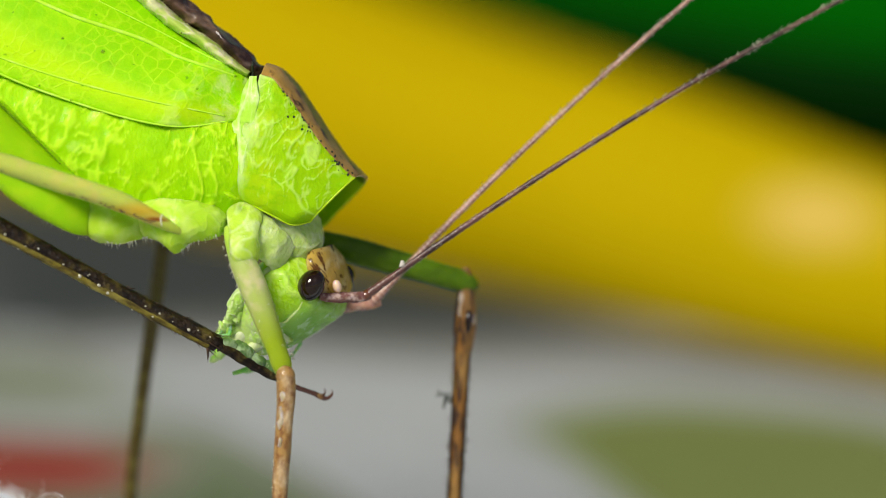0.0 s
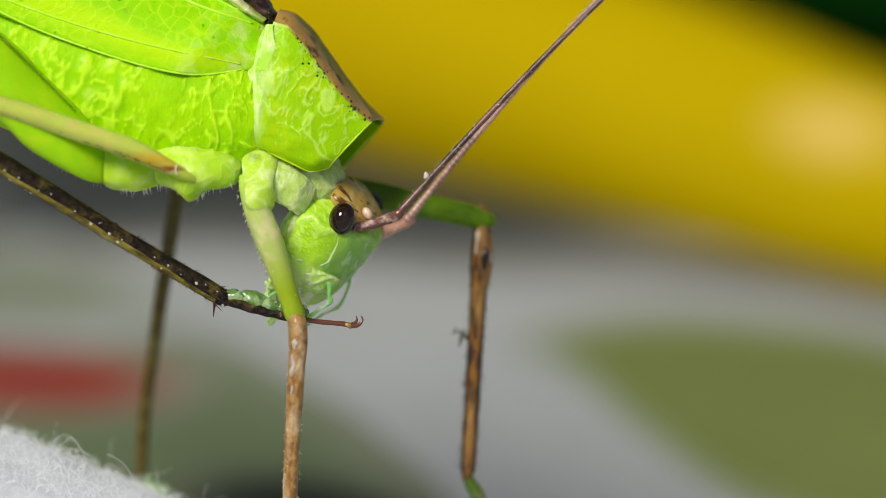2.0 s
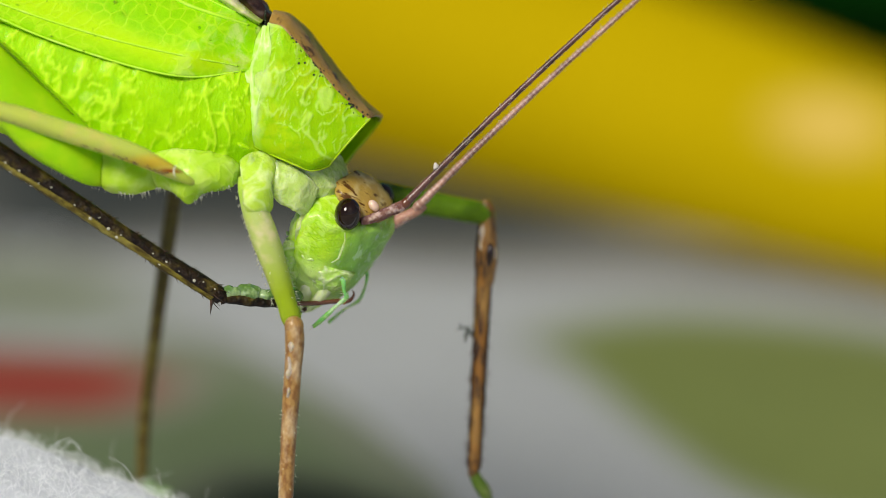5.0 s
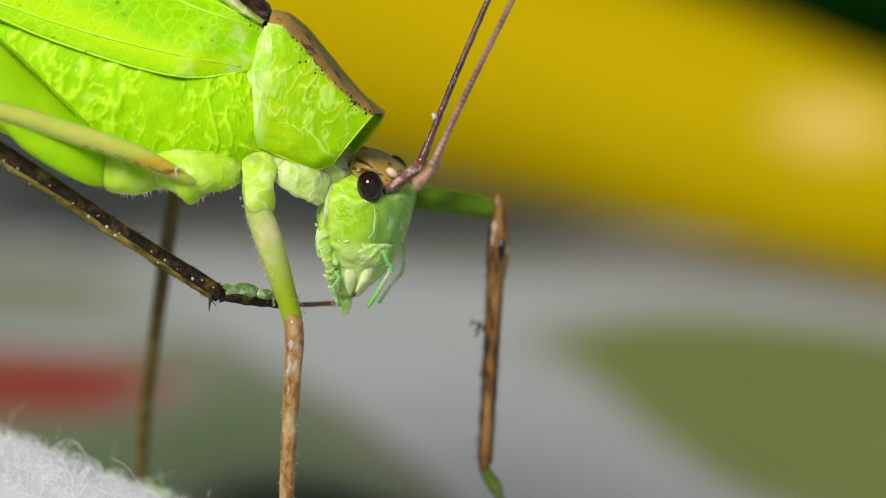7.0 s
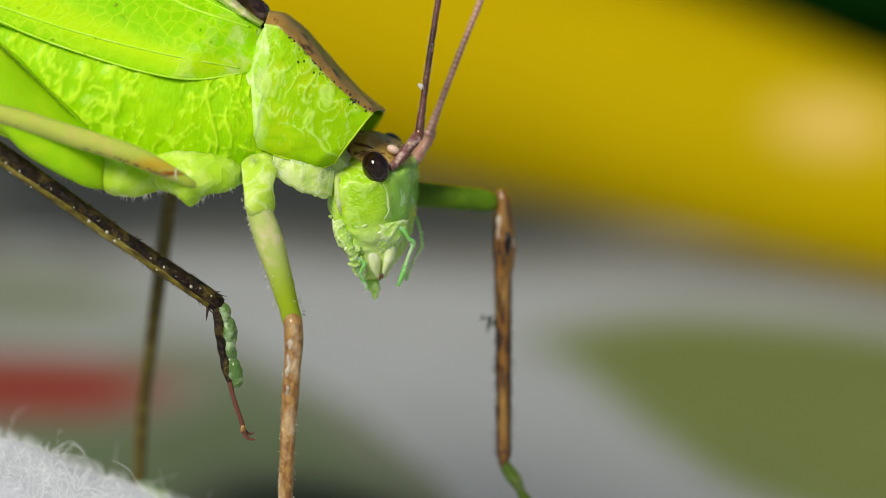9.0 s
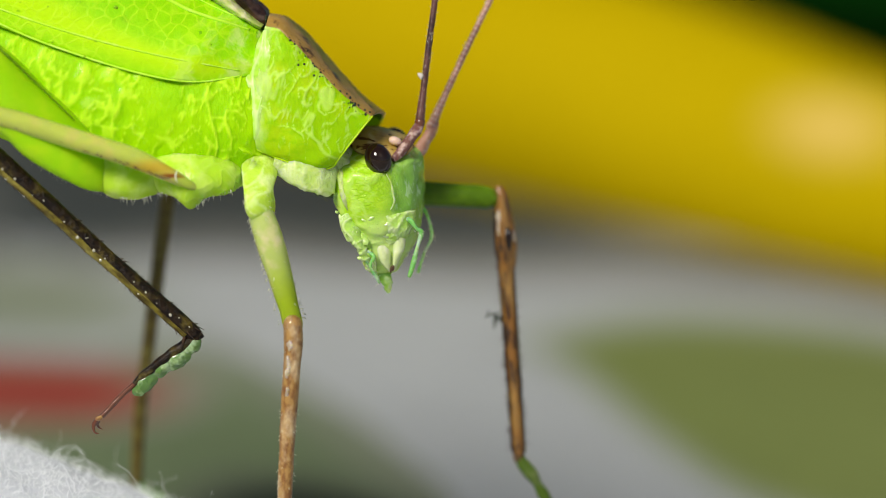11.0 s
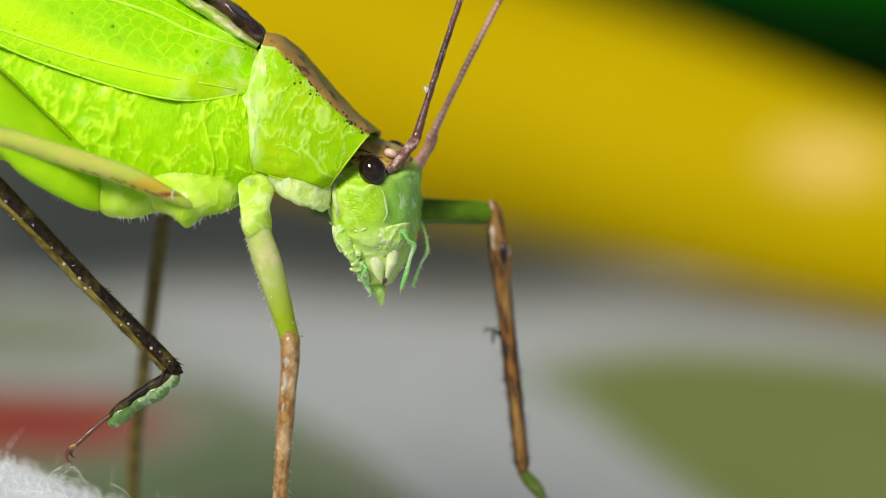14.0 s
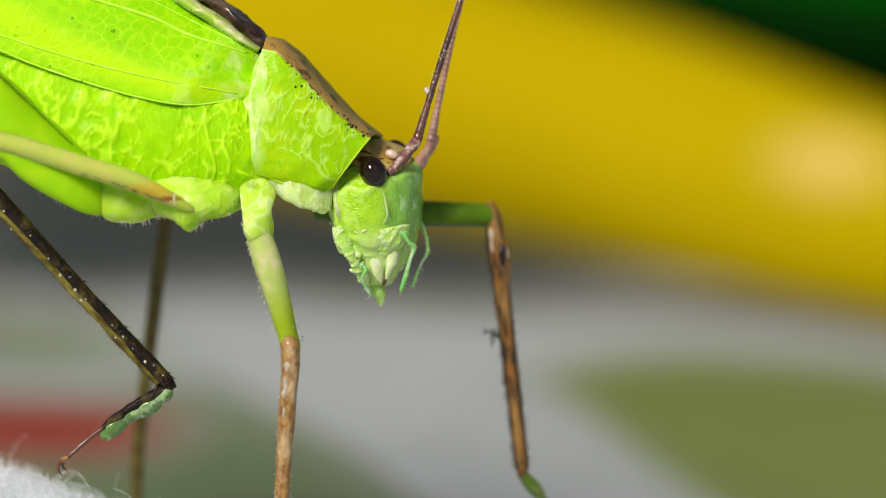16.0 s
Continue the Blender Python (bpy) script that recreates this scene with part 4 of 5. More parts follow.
    near_tibia = part("near_fore_tibia", tube([(-0.12, 0, 0, 0.27), (0.2, 0, 0.02, 0.33), (0.9, 0, 0.05, 0.32), (2.0, 0, 0.02, 0.30), (4.5, 0, -0.02, 0.27), (8.4, 0, 0, 0.23)], 50, 18, ripple=0.08), M_SHIN, katydid, "tan front shin")
    part("knee", blob((0, 0, 0), (0.36, 0.33, 0.34)), M_SHIN, near_tibia)
    limb_hairs(near_tibia, 8.2, lambda x: 0.27, 90, 0.12, M_BRISTLE)
    part("foot", tube([(8.3, 0, 0, 0.2), (8.8, 0, 0.2, 0.24), (9.4, 0, 0.8, 0.2), (9.7, 0, 1.5, 0.12)], 16, 12), M_PAD, near_tibia, "green foot")
    # Pale lumps stand for the highlight along the shin.
    bm = bmesh.new()
    for x, z, a, b in ((0.75, -0.06, 0.30, 0.09), (1.45, -0.08, 0.42, 0.10), (2.3, -0.05, 0.22, 0.06)):
        blob((x, -0.265, z), (a, 0.06, b), (0, rnd.uniform(-5, 5), 0), bm=bm, detail=20, lumps=0.10)
    part("shine_plate", bm, M_STREAK, near_tibia, "pale lumps for the shin's highlight")
    # The head's shade on this thigh is put into its darker green.
    far_femur = part("far_fore_femur", tube([(0, 0, 0, 0.3), (1.5, 0, 0, 0.47), (3.5, 0, 0, 0.47), (5.2, 0, 0, 0.43), (6.0, 0, 0, 0.42), (6.4, 0, -0.08, 0.36), (6.6, 0, -0.2, 0.2)], 34, 20, ripple=0.05), M_DEEP, katydid, "green front thigh, darkened for shade")
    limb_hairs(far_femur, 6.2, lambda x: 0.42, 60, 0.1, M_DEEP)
    far_tibia = part("far_fore_tibia", tube([(-0.48, 0, -0.1, 0.14), (-0.1, 0, -0.02, 0.28), (0.6, 0, 0.02, 0.31), (1.5, 0, 0.06, 0.40), (2.3, 0, 0.04, 0.34), (3.0, 0, 0, 0.27), (6.0, 0, 0, 0.235), (8.8, 0, 0, 0.22), (9.5, 0, 0, 0.20)], 60, 18, ripple=0.08), M_TIBIA, katydid, "brown front shin")
    for z in (-0.26, 0.26):
        part("edge_ridge", tube([(x, -0.08, z * (1.28 if 1 < x < 2.2 else 1) * (1 - 0.022 * x), 0.055) for x in (0.4, 1.5, 2.6, 4.2, 6, 7.8, 9.2)], 40, 8, ripple=0.5, ripple_step=3.0, seed=z), M_MIDTIB, far_tibia, "dark spiny edge")
    part("pale_patch", blob((0.95, -0.26, -0.14), (0.62, 0.06, 0.09), lumps=0.08), M_STREAK, far_tibia, "pale streak beside the ear")
    # An added pale blob stands for the glint on the ear.
    part("ear_rim", blob((1.50, -0.22, 0.31), (0.36, 0.09, 0.07), lumps=0.1), M_STREAK, far_tibia, "pale blob for the ear's glint")
    part("ear_slit", blob((1.48, -0.28, 0.14), (0.48, 0.19, 0.15)), M_EYE, far_tibia, "dark oval ear opening")
    limb_hairs(far_tibia, 9.3, lambda x: 0.3, 240, 0.18, M_THORN)
    part("lint", lint_tuft(), M_BLACK, far_tibia, "dark wisp of lint")
    foot = part("foot", tube([(9.3, 0, 0, 0.17), (9.6, 0, 0.12, 0.23), (10.0, 0, 0.4, 0.26), (10.4, 0.1, 0.6, 0.17), (10.8, 0.2, 0.8, 0.22), (11.4, 0.3, 1.1, 0.14), (12.2, 0.4, 1.5, 0.08)], 30, 14, ripple=0.1), soft_green("foot_olive", (0.06, 0.105, 0.012), (0.16, 0.20, 0.07), 0.3, 0.06, 2.0, 0.2), far_tibia, "olive green foot")
    return near_femur, near_tibia, far_femur, far_tibia


def foreleg_skin(length):
    m = soft_green("foreleg_green", (0.42, 0.50, 0.15), (0.58, 0.54, 0.30), 0.32, 0.04, 1.5)
    tint(m, spread(m, along(m, 0, 0.2, 1.6), 0.0, 1.0, 0.9, 0.0), (0.42, 0.68, 0.06))
    tint(m, along(m, 0, length * 0.40, length * 0.85), (0.27, 0.37, 0.014))
    return m


def lint_tuft():
    bm = bmesh.new()
    for i in range(5):
        rows, p = [], Vector((4.3 + rnd.uniform(-0.3, 0.3), -0.1, -0.3))
        for k in range(6):
            rows.append((*p, 0.022))
            p += Vector((rnd.uniform(-0.2, 0.25), rnd.uniform(-0.05, 0.05), -rnd.uniform(0.0, 0.18)))
        tube(rows, 16, 5, bm=bm)
    return bm


def build_middle_leg():
    L = 13.6
    shin = part("middle_tibia", tube([(-0.4, 0, 0, 0.3), (0.6, 0, 0.05, 0.40), (3.5, 0, 0.05, 0.37), (6.5, 0, 0.04, 0.32), (10, 0, 0, 0.30), (13.2, 0, 0.02, 0.32), (13.6, 0, 0, 0.23)], 60, 18, ripple=0.1), M_MIDTIB, katydid, "dark brown spiny middle shin")
    part("underside", tube([(0.2, -0.12, -0.17, 0.15), (5, -0.12, -0.16, 0.165), (10, -0.12, -0.17, 0.165), (13.3, -0.1, -0.17, 0.14)], 60, 14, ripple=0.22, ripple_step=2.0), leg_brown("tibia_olive", (0.16, 0.13, 0.016), (0.05, 0.034, 0.006), (0.27, 0.23, 0.05), (0.9, 2, 2)), shin, "olive underside")
    limb_hairs(shin, L, lambda x: 0.3, 220, 0.16, M_THORN)
    for k in range(9):
        for sgn in (-1, 1):
            x = 4.2 + k * 1.08 + (0.3 if sgn > 0 else 0)
            bm = bmesh.new()
            spike(bm, (x, -0.18, sgn * 0.26), (x + 0.24, -0.25, sgn * 0.42), 0.03)
            part("thorn", bm, M_THORN, shin)
    # Pale beads at the bristle bases put their glints into the colour.
    bm = bmesh.new()
    for k in range(44):
        x, r, a = 1.0 + 12.2 * rnd.random(), rnd.choice((0.02, 0.03, 0.04, 0.055)), radians(rnd.choice((-62, -50, -20, 8)) + rnd.gauss(0, 8))
        blob((x, -0.32 * math.cos(a), 0.34 * math.sin(a)), (r * 1.2, r * 0.7, r), (0, rnd.uniform(-30, 30), 0), bm=bm, detail=10)
    part("glints", bm, M_GLINT, shin, "glassy bristle bases, pale for their glints")
    for a in range(6):
        bm = bmesh.new()
        t = a * 1.05 + 0.3
        spike(bm, (13.2, math.cos(t) * 0.26, math.sin(t) * 0.26), (13.75, math.cos(t) * 0.36, math.sin(t) * 0.42), 0.05)
        part("apical_spine", bm, M_THORN, shin)
    bm = bmesh.new()
    spike(bm, (13.3, -0.15, -0.28), (13.55, -0.2, -0.75), 0.08)
    part("spur", bm, M_THORN, shin, "tibial spur")
    # foot: x runs towards the claw, pads on the upper side (z up)
    foot = part("middle_tarsus", tube([(-0.25, 0, 0.05, 0.16), (0.3, -0.08, -0.02, 0.18), (1.2, -0.1, -0.10, 0.17), (2.2, -0.1, -0.14, 0.15), (2.7, -0.05, -0.12, 0.09)], 40, 12, ripple=0.25, ripple_step=2.5), M_MIDTIB, katydid, "slender dark foot with green pads")
    part("last_joint", tube([(2.4, -0.05, -0.10, 0.11), (3.0, -0.02, -0.12, 0.085), (3.6, 0, -0.08, 0.09), (4.1, 0, -0.02, 0.09), (4.35, 0, 0.0, 0.09)], 26, 10, ripple=0.2, ripple_step=4.0), M_CLAW, foot, "thin red-brown end joint")
    part("claw_pad", blob((4.42, -0.06, 0.0), (0.13, 0.08, 0.10), lumps=0.05), M_SHIN, foot, "pale swollen pad at the claws")
    for x, z, a, b in ((0.32, 0.12, 0.40, 0.26), (0.95, 0.12, 0.46, 0.33), (1.62, 0.02, 0.42, 0.26), (2.35, 0.02, 0.55, 0.32)):
        part("pad", blob((x, 0.02, z + 0.07), (a * 1.08, 0.26, b), (0, rnd.uniform(-12, 12), 0), detail=32, lumps=0.07), M_PAD, foot, "glossy green pad")
    claw = part("claw", tube([(4.2, 0, 0.0, 0.07), (4.5, 0, -0.02, 0.09), (4.75, 0, 0.06, 0.07), (4.86, 0, 0.26, 0.04), (4.78, 0, 0.40, 0.012)], 20, 10), M_CLAW, foot, "hooked claw")
    part("claw_twin", tube([(4.45, 0.1, 0.0, 0.07), (4.62, 0.16, 0.1, 0.06), (4.66, 0.2, 0.24, 0.035), (4.6, 0.2, 0.36, 0.01)], 16, 8), M_CLAW, foot)
    return shin, foot


def build_far_leg():
    leg = part("far_middle_tibia", tube([(*(-9.99, 4.50, 2.29), 0.24), (*(-10.23, 5.50, 0.85), 0.29), (*(-10.61, 6.50, -1.65), 0.28), (*(-11.03, 7.30, -4.61), 0.26), (*(-11.42, 8.00, -7.59), 0.25), (*(-11.53, 8.40, -10.05), 0.22)], 40, 14, ripple=0.06), leg_brown("far_leg_olive", (0.14, 0.11, 0.025), (0.08, 0.055, 0.012), (0.20, 0.17, 0.05)), katydid, "olive brown far middle shin")
    return leg, part("foot", tube([(*(-11.45, 8.40, -9.84), 0.2), (*(-11.14, 8.20, -10.25), 0.26), (*(-10.40, 8.00, -10.44), 0.2)], 14, 10), M_PAD, leg)


build_trunk()
build_wings()
build_pronotum()


def hinge_membrane():
    """Pale creased membrane that drapes over the seam of wing, flank and shield."""
    skins = np.concatenate([np.array([v.co for v in bpy.data.objects[n].data.vertices]) / K for n in ("thorax", "pronotum", "near_forewing")])
    skins = skins[skins[:, 1] < -0.6]
    right = [(-6.02, 6.85), (-6.05, 6.30), (-6.05, 5.40), (-6.25, 4.30), (-6.45, 3.30), (-6.70, 2.75)]
    left = [(-6.35, 6.80), (-6.72, 6.10), (-6.90, 5.20), (-6.95, 4.20), (-6.92, 3.30), (-6.82, 2.80)]
    bm, grid = bmesh.new(), []
    for i in range(70):
        a, b = curve_at(right, i / 69), curve_at(left, i / 69)
        row = []
        for j in range(22):
            x, z = a + (b - a) * j / 21
            x += 0.16 * noise.noise(Vector((z * 1.4, j * 0.05, 2.0)))
            gap = (skins[:, 0] - x) ** 2 + (skins[:, 2] - z) ** 2
            y = np.percentile(skins[np.argsort(gap)[:60], 1], 25)
            arch = math.sin(math.pi * j / 21) ** 0.6 * math.sin(math.pi * (0.02 + 0.96 * i / 69)) ** 0.4
            row.append(bm.verts.new(Vector((x, y + 0.12 - 0.16 * arch, z)) * K))
        grid.append(row)
    for a, b in zip(grid, grid[1:]):
        for j in range(21):
            bm.faces.new((a[j], a[j + 1], b[j + 1], b[j]))
    thicken(skin_part("hinge_membrane", bm, M_HINGE, katydid, "pale creased membrane at the wing base", ((1.5, 0.05, 1.0, 5.0, (1.6, 0.5, 0.5), -0.2),), seed=12.0), 0.03)


hinge_membrane()


def ridge(ob, points, r, mat=None):
    """One raised fold that lies half sunk in the side of a part."""
    skin = np.array([v.co for v in ob.data.vertices]) / K
    skin = skin[skin[:, 1] < np.median(skin[:, 1])]
    rows = []
    for i in range(14):
        x, z = curve_at(points, i / 13)
        gap = (skin[:, 0] - x) ** 2 + (skin[:, 2] - z) ** 2
        near = np.argsort(gap)[:4]
        rows.append((x, np.average(skin[near, 1], weights=1 / (gap[near] + 1e-4)) + r * 0.62, z, r * math.sin(math.pi * (0.06 + 0.88 * i / 13))))
    part("ridge", tube(rows, 40, 10, ripple=0.3, ripple_step=2.0), mat or M_RIDGE, ob)


neck = build_neck()
head = build_head()
ridge(head, ((0.45, 1.25), (0.0, 0.6), (-0.02, -0.2), (0.1, -1.0), (0.3, -1.5)), 0.13, M_NECK)


def face_details():
    """A cream patch behind the eye, and wet droplets round the mouth."""
    skin = np.array([v.co for v in head.data.vertices]) / K
    skin = skin[skin[:, 1] < 0]
    at = (-3.68, 0.00, 2.22)
    wet_skin = np.array([v.co for name in ("head", "maxilla", "clypeus") for v in bpy.data.objects[name].data.vertices]) / K
    wet_skin = wet_skin[wet_skin[:, 1] < -0.3]
    y = skin[np.argmin((skin[:, 0] - 0.58) ** 2 + (skin[:, 2] - 0.92) ** 2), 1]
    part("cream_patch", blob((0.58, y, 0.92), (0.30, 0.09, 0.06), (0, 20, 0), lumps=0.03), M_CREAM, head, "cream yellow patch behind the eye")
    bm = bmesh.new()
    lips = [(-3.84, 0.78), (-3.60, 0.34), (-3.32, -0.14), (-3.04, -0.66), (-2.72, -1.18)]
    inner = [(-2.88, 0.62), (-2.68, 0.34), (-2.40, 0.22), (-2.88, -0.18), (-2.64, -0.58)]
    for k in range(60):
        x, z = curve_at(lips if k % 3 else inner, rnd.random())
        x, z = x - at[0] + rnd.gauss(0.08, 0.10), z - at[2] + rnd.gauss(0, 0.08)
        r = rnd.choice((0.025, 0.03, 0.04, 0.05, 0.065))
        gap = (wet_skin[:, 0] - x) ** 2 + (wet_skin[:, 2] - z) ** 2
        if gap.min() > 0.008:
            continue
        y = wet_skin[np.argmin(gap), 1]
        blob((x, y + 0.3 * r, z), (r * 1.6, r * 0.8, r), (0, rnd.uniform(-60, 60), 0), bm=bm, detail=10, lumps=0.03)
    tagged(part("froth", bm, M_DROP, head, "clear wet droplets round the mouth"), kind="stuff")


face_details()
palp(head, [(-1.52, -1.05, 0.52), (-1.30, -1.20, 0.46), (-1.10, -1.25, 0.18), (-0.92, -1.20, 0.02), (-1.06, -1.15, -0.44), (-1.22, -1.10, -1.04), (-1.38, -1.05, -1.54)], 0.075)
palp(head, [(-0.90, 0.20, 0.90), (-0.70, 0.35, 0.82), (-0.52, 0.40, 0.36), (-0.46, 0.40, -0.18), (-0.72, 0.40, -0.70), (-0.98, 0.40, -1.44)], 0.05)
palp(head, [(-2.90, -1.10, -0.55), (-2.62, -1.20, -0.78), (-2.74, -1.20, -1.10), (-2.60, -1.10, -1.40), (-2.42, -1.00, -1.72)], 0.06)
palp(head, [(-3.42, -1.00, 0.26), (-3.21, -1.15, -0.22), (-2.97, -1.15, -0.73), (-2.74, -1.00, -1.17)], 0.045)
near_antenna = build_antenna("near_antenna", M_ANTN, "long dark brown threadlike feeler", 0.125)
far_antenna = build_antenna("far_antenna", M_ANTP, "long pinkish threadlike feeler", 0.12)
part("flake", blob((1.75, -0.05, 0.16), (0.10, 0.05, 0.10), (0, 30, 0), lumps=0.1), material("flake_grey", (0.5, 0.46, 0.42), 0.6), near_antenna, "pale skin flake")
near_femur, near_tibia, far_femur, far_tibia = build_forelegs()
shin, tarsus = build_middle_leg()
far_leg, _ = build_far_leg()


# ---- cloth fibres ----
def build_fibres():
    bm = bmesh.new()
    r = random.Random(11)
    for i in range(8000):
        x, y = r.uniform(-21, -2), r.uniform(-8, 4)
        h = towel_height(x, y)
        p = Vector((x, y, h - 0.05))
        way = Vector((r.gauss(0, 0.5), r.gauss(0, 0.5), r.uniform(0.3, 1.0))).normalized()
        rows, n = [], 6
        step = r.uniform(0.05, 0.14) * (2.6 if r.random() < 0.04 else 1)
        for k in range(n):
            rows.append((*p, 0.0065 * (1 - 0.6 * k / n)))
            way = (way + Vector((r.gauss(0, 0.35), r.gauss(0, 0.35), r.gauss(-0.1, 0.3)))).normalized()
            p += way * step
        tube(rows, 7, 3, bm=bm)
    for i in range(22):
        x, y = r.uniform(-20, -9), r.uniform(-6, 1)
        p = Vector((x, y, towel_height(x, y) - 0.05))
        a, turn = r.uniform(0.5, 2.6), r.gauss(0, 0.35)
        rows, step = [], r.uniform(0.15, 0.32)
        for k in range(8):
            rows.append((*p, 0.008 * (1 - 0.5 * k / 8)))
            p += Vector((math.cos(a), r.gauss(0, 0.25), math.sin(a))) * step
            a += turn + r.gauss(0, 0.15)
        tube(rows, 20, 5, bm=bm)
    tagged(part("pile", bm, material("fibre_white", (0.90, 0.92, 0.96), 0.6), towel, "loose white cotton fibres"), kind="stuff")


build_fibres()


# ---- movement ----
def motions():
    walk(head, [
    (0, pose(-0.005181, 0.000018, 0.000612, 18.43, 52.39, 13.44)),
    (0.5, pose(-0.005370, 0.000032, 0.000597, 23.66, 54.26, 14.97)),
    (1, pose(-0.005092, 0.000019, 0.000587, 14.50, 48.30, 10.88)),
    (1.5, pose(-0.004843, 0.000016, 0.000703, 10.61, 39.63, 8.38)),
    (2, pose(-0.004862, 0.000030, 0.000684, 8.02, 35.56, 5.93)),
    (2.5, pose(-0.004669, 0.000029, 0.000739, 7.12, 31.77, 5.88)),
    (3, pose(-0.004471, 0.000018, 0.000975, 9.26, 33.35, 5.57)),
    (3.5, pose(-0.004463, 0.000035, 0.000814, 7.92, 30.71, 2.97)),
    (4, pose(-0.004542, 0.000027, 0.000790, 10.57, 30.55, 2.59)),
    (6.5, pose(-0.004343, 0.000019, 0.000947, 7.40, 24.78, -1.04)),
    (7, pose(-0.003992, -0.000005, 0.001283, 4.14, 13.91, 2.43)),
    (7.5, pose(-0.003990, -0.000001, 0.001325, 2.73, 7.97, 1.20)),
    (8, pose(-0.003854, 0.000013, 0.001457, 0.70, 3.04, 1.10)),
    (8.5, pose(-0.003849, 0.000008, 0.001602, 3.23, 2.49, 6.29)),
    (11, pose(-0.003685, -0.000001, 0.001906, -0.17, -1.71, 3.84)),
    (11.5, pose(-0.003537, 0.000002, 0.002020, 1.59, -0.93, -0.24)),
    (12, pose(-0.003640, 0.000003, 0.002042, 0.49, -0.90, 1.98)),
    (12.5, pose(-0.003592, -0.000001, 0.002075, -0.93, -1.36, 0.79)),
    (13, pose(-0.003627, -0.000004, 0.002151, 1.27, -0.98, 1.52)),
    (13.5, pose(-0.003643, -0.000001, 0.002221, 0.96, -0.31, 0.38)),
    (14, pose(-0.003689, -0.000002, 0.002187, -0.07, -0.16, -0.17)),
    (14.5, pose(-0.003672, 0.000002, 0.002210, -0.07, -0.36, -0.07)),
    (15, pose(-0.003727, 0.000000, 0.002212, -0.30, 0.31, -0.01)),
    (15.5, pose(-0.003701, -0.000005, 0.002254, 0.18, 0.17, -0.21)),
    (16, pose(-0.003717, 0.000000, 0.002304, 1.64, 0.79, -0.27)),
    ])
    walk(bpy.data.objects["pronotum"], [
    (0, pose(-0.000616, 0.000000, -0.000802, 0.00, 7.16, 0.00)),
    (0.5, pose(-0.000571, 0.000000, -0.000750, 0.00, 6.67, 0.00)),
    (1, pose(-0.000565, 0.000000, -0.000743, 0.00, 6.61, 0.00)),
    (1.5, pose(-0.000544, 0.000000, -0.000719, 0.00, 6.38, 0.00)),
    (2, pose(-0.000392, 0.000000, -0.000535, 0.00, 4.69, 0.00)),
    (2.5, pose(-0.000392, 0.000000, -0.000534, 0.00, 4.69, 0.00)),
    (3, pose(-0.000376, 0.000000, -0.000514, 0.00, 4.50, 0.00)),
    (3.5, pose(-0.000325, 0.000000, -0.000449, 0.00, 3.92, 0.00)),
    (4, pose(-0.000282, 0.000000, -0.000394, 0.00, 3.43, 0.00)),
    (6.5, pose(-0.000165, 0.000000, -0.000237, 0.00, 2.04, 0.00)),
    (7, pose(-0.000102, 0.000000, -0.000149, 0.00, 1.28, 0.00)),
    (7.5, pose(-0.000027, 0.000000, -0.000040, 0.00, 0.34, 0.00)),
    (8, pose(0.000028, 0.000000, 0.000042, 0.00, -0.35, 0.00)),
    (8.5, pose(0.000038, 0.000000, 0.000057, 0.00, -0.49, 0.00)),
    (11, pose(0.000000, 0.000000, 0.000000, 0.00, 0.00, 0.00)),
    (11.5, pose(0.000000, 0.000000, 0.000000, 0.00, 0.00, 0.00)),
    (12, pose(0.000000, 0.000000, 0.000000, 0.00, 0.00, 0.00)),
    (12.5, pose(0.000000, 0.000000, 0.000000, 0.00, 0.00, 0.00)),
    (13, pose(0.000000, 0.000000, 0.000000, 0.00, 0.00, 0.00)),
    (13.5, pose(0.000000, 0.000000, 0.000000, 0.00, 0.00, 0.00)),
    (14, pose(0.000000, 0.000000, 0.000000, 0.00, 0.00, 0.00)),
    (14.5, pose(0.000000, 0.000000, 0.000000, 0.00, 0.00, 0.00)),
    (15, pose(0.000000, 0.000000, 0.000000, 0.00, 0.00, 0.00)),
    (15.5, pose(0.000000, 0.000000, 0.000000, 0.00, 0.00, 0.00)),
    (16, pose(0.000000, 0.000000, 0.000000, 0.00, 0.00, 0.00)),
    ])
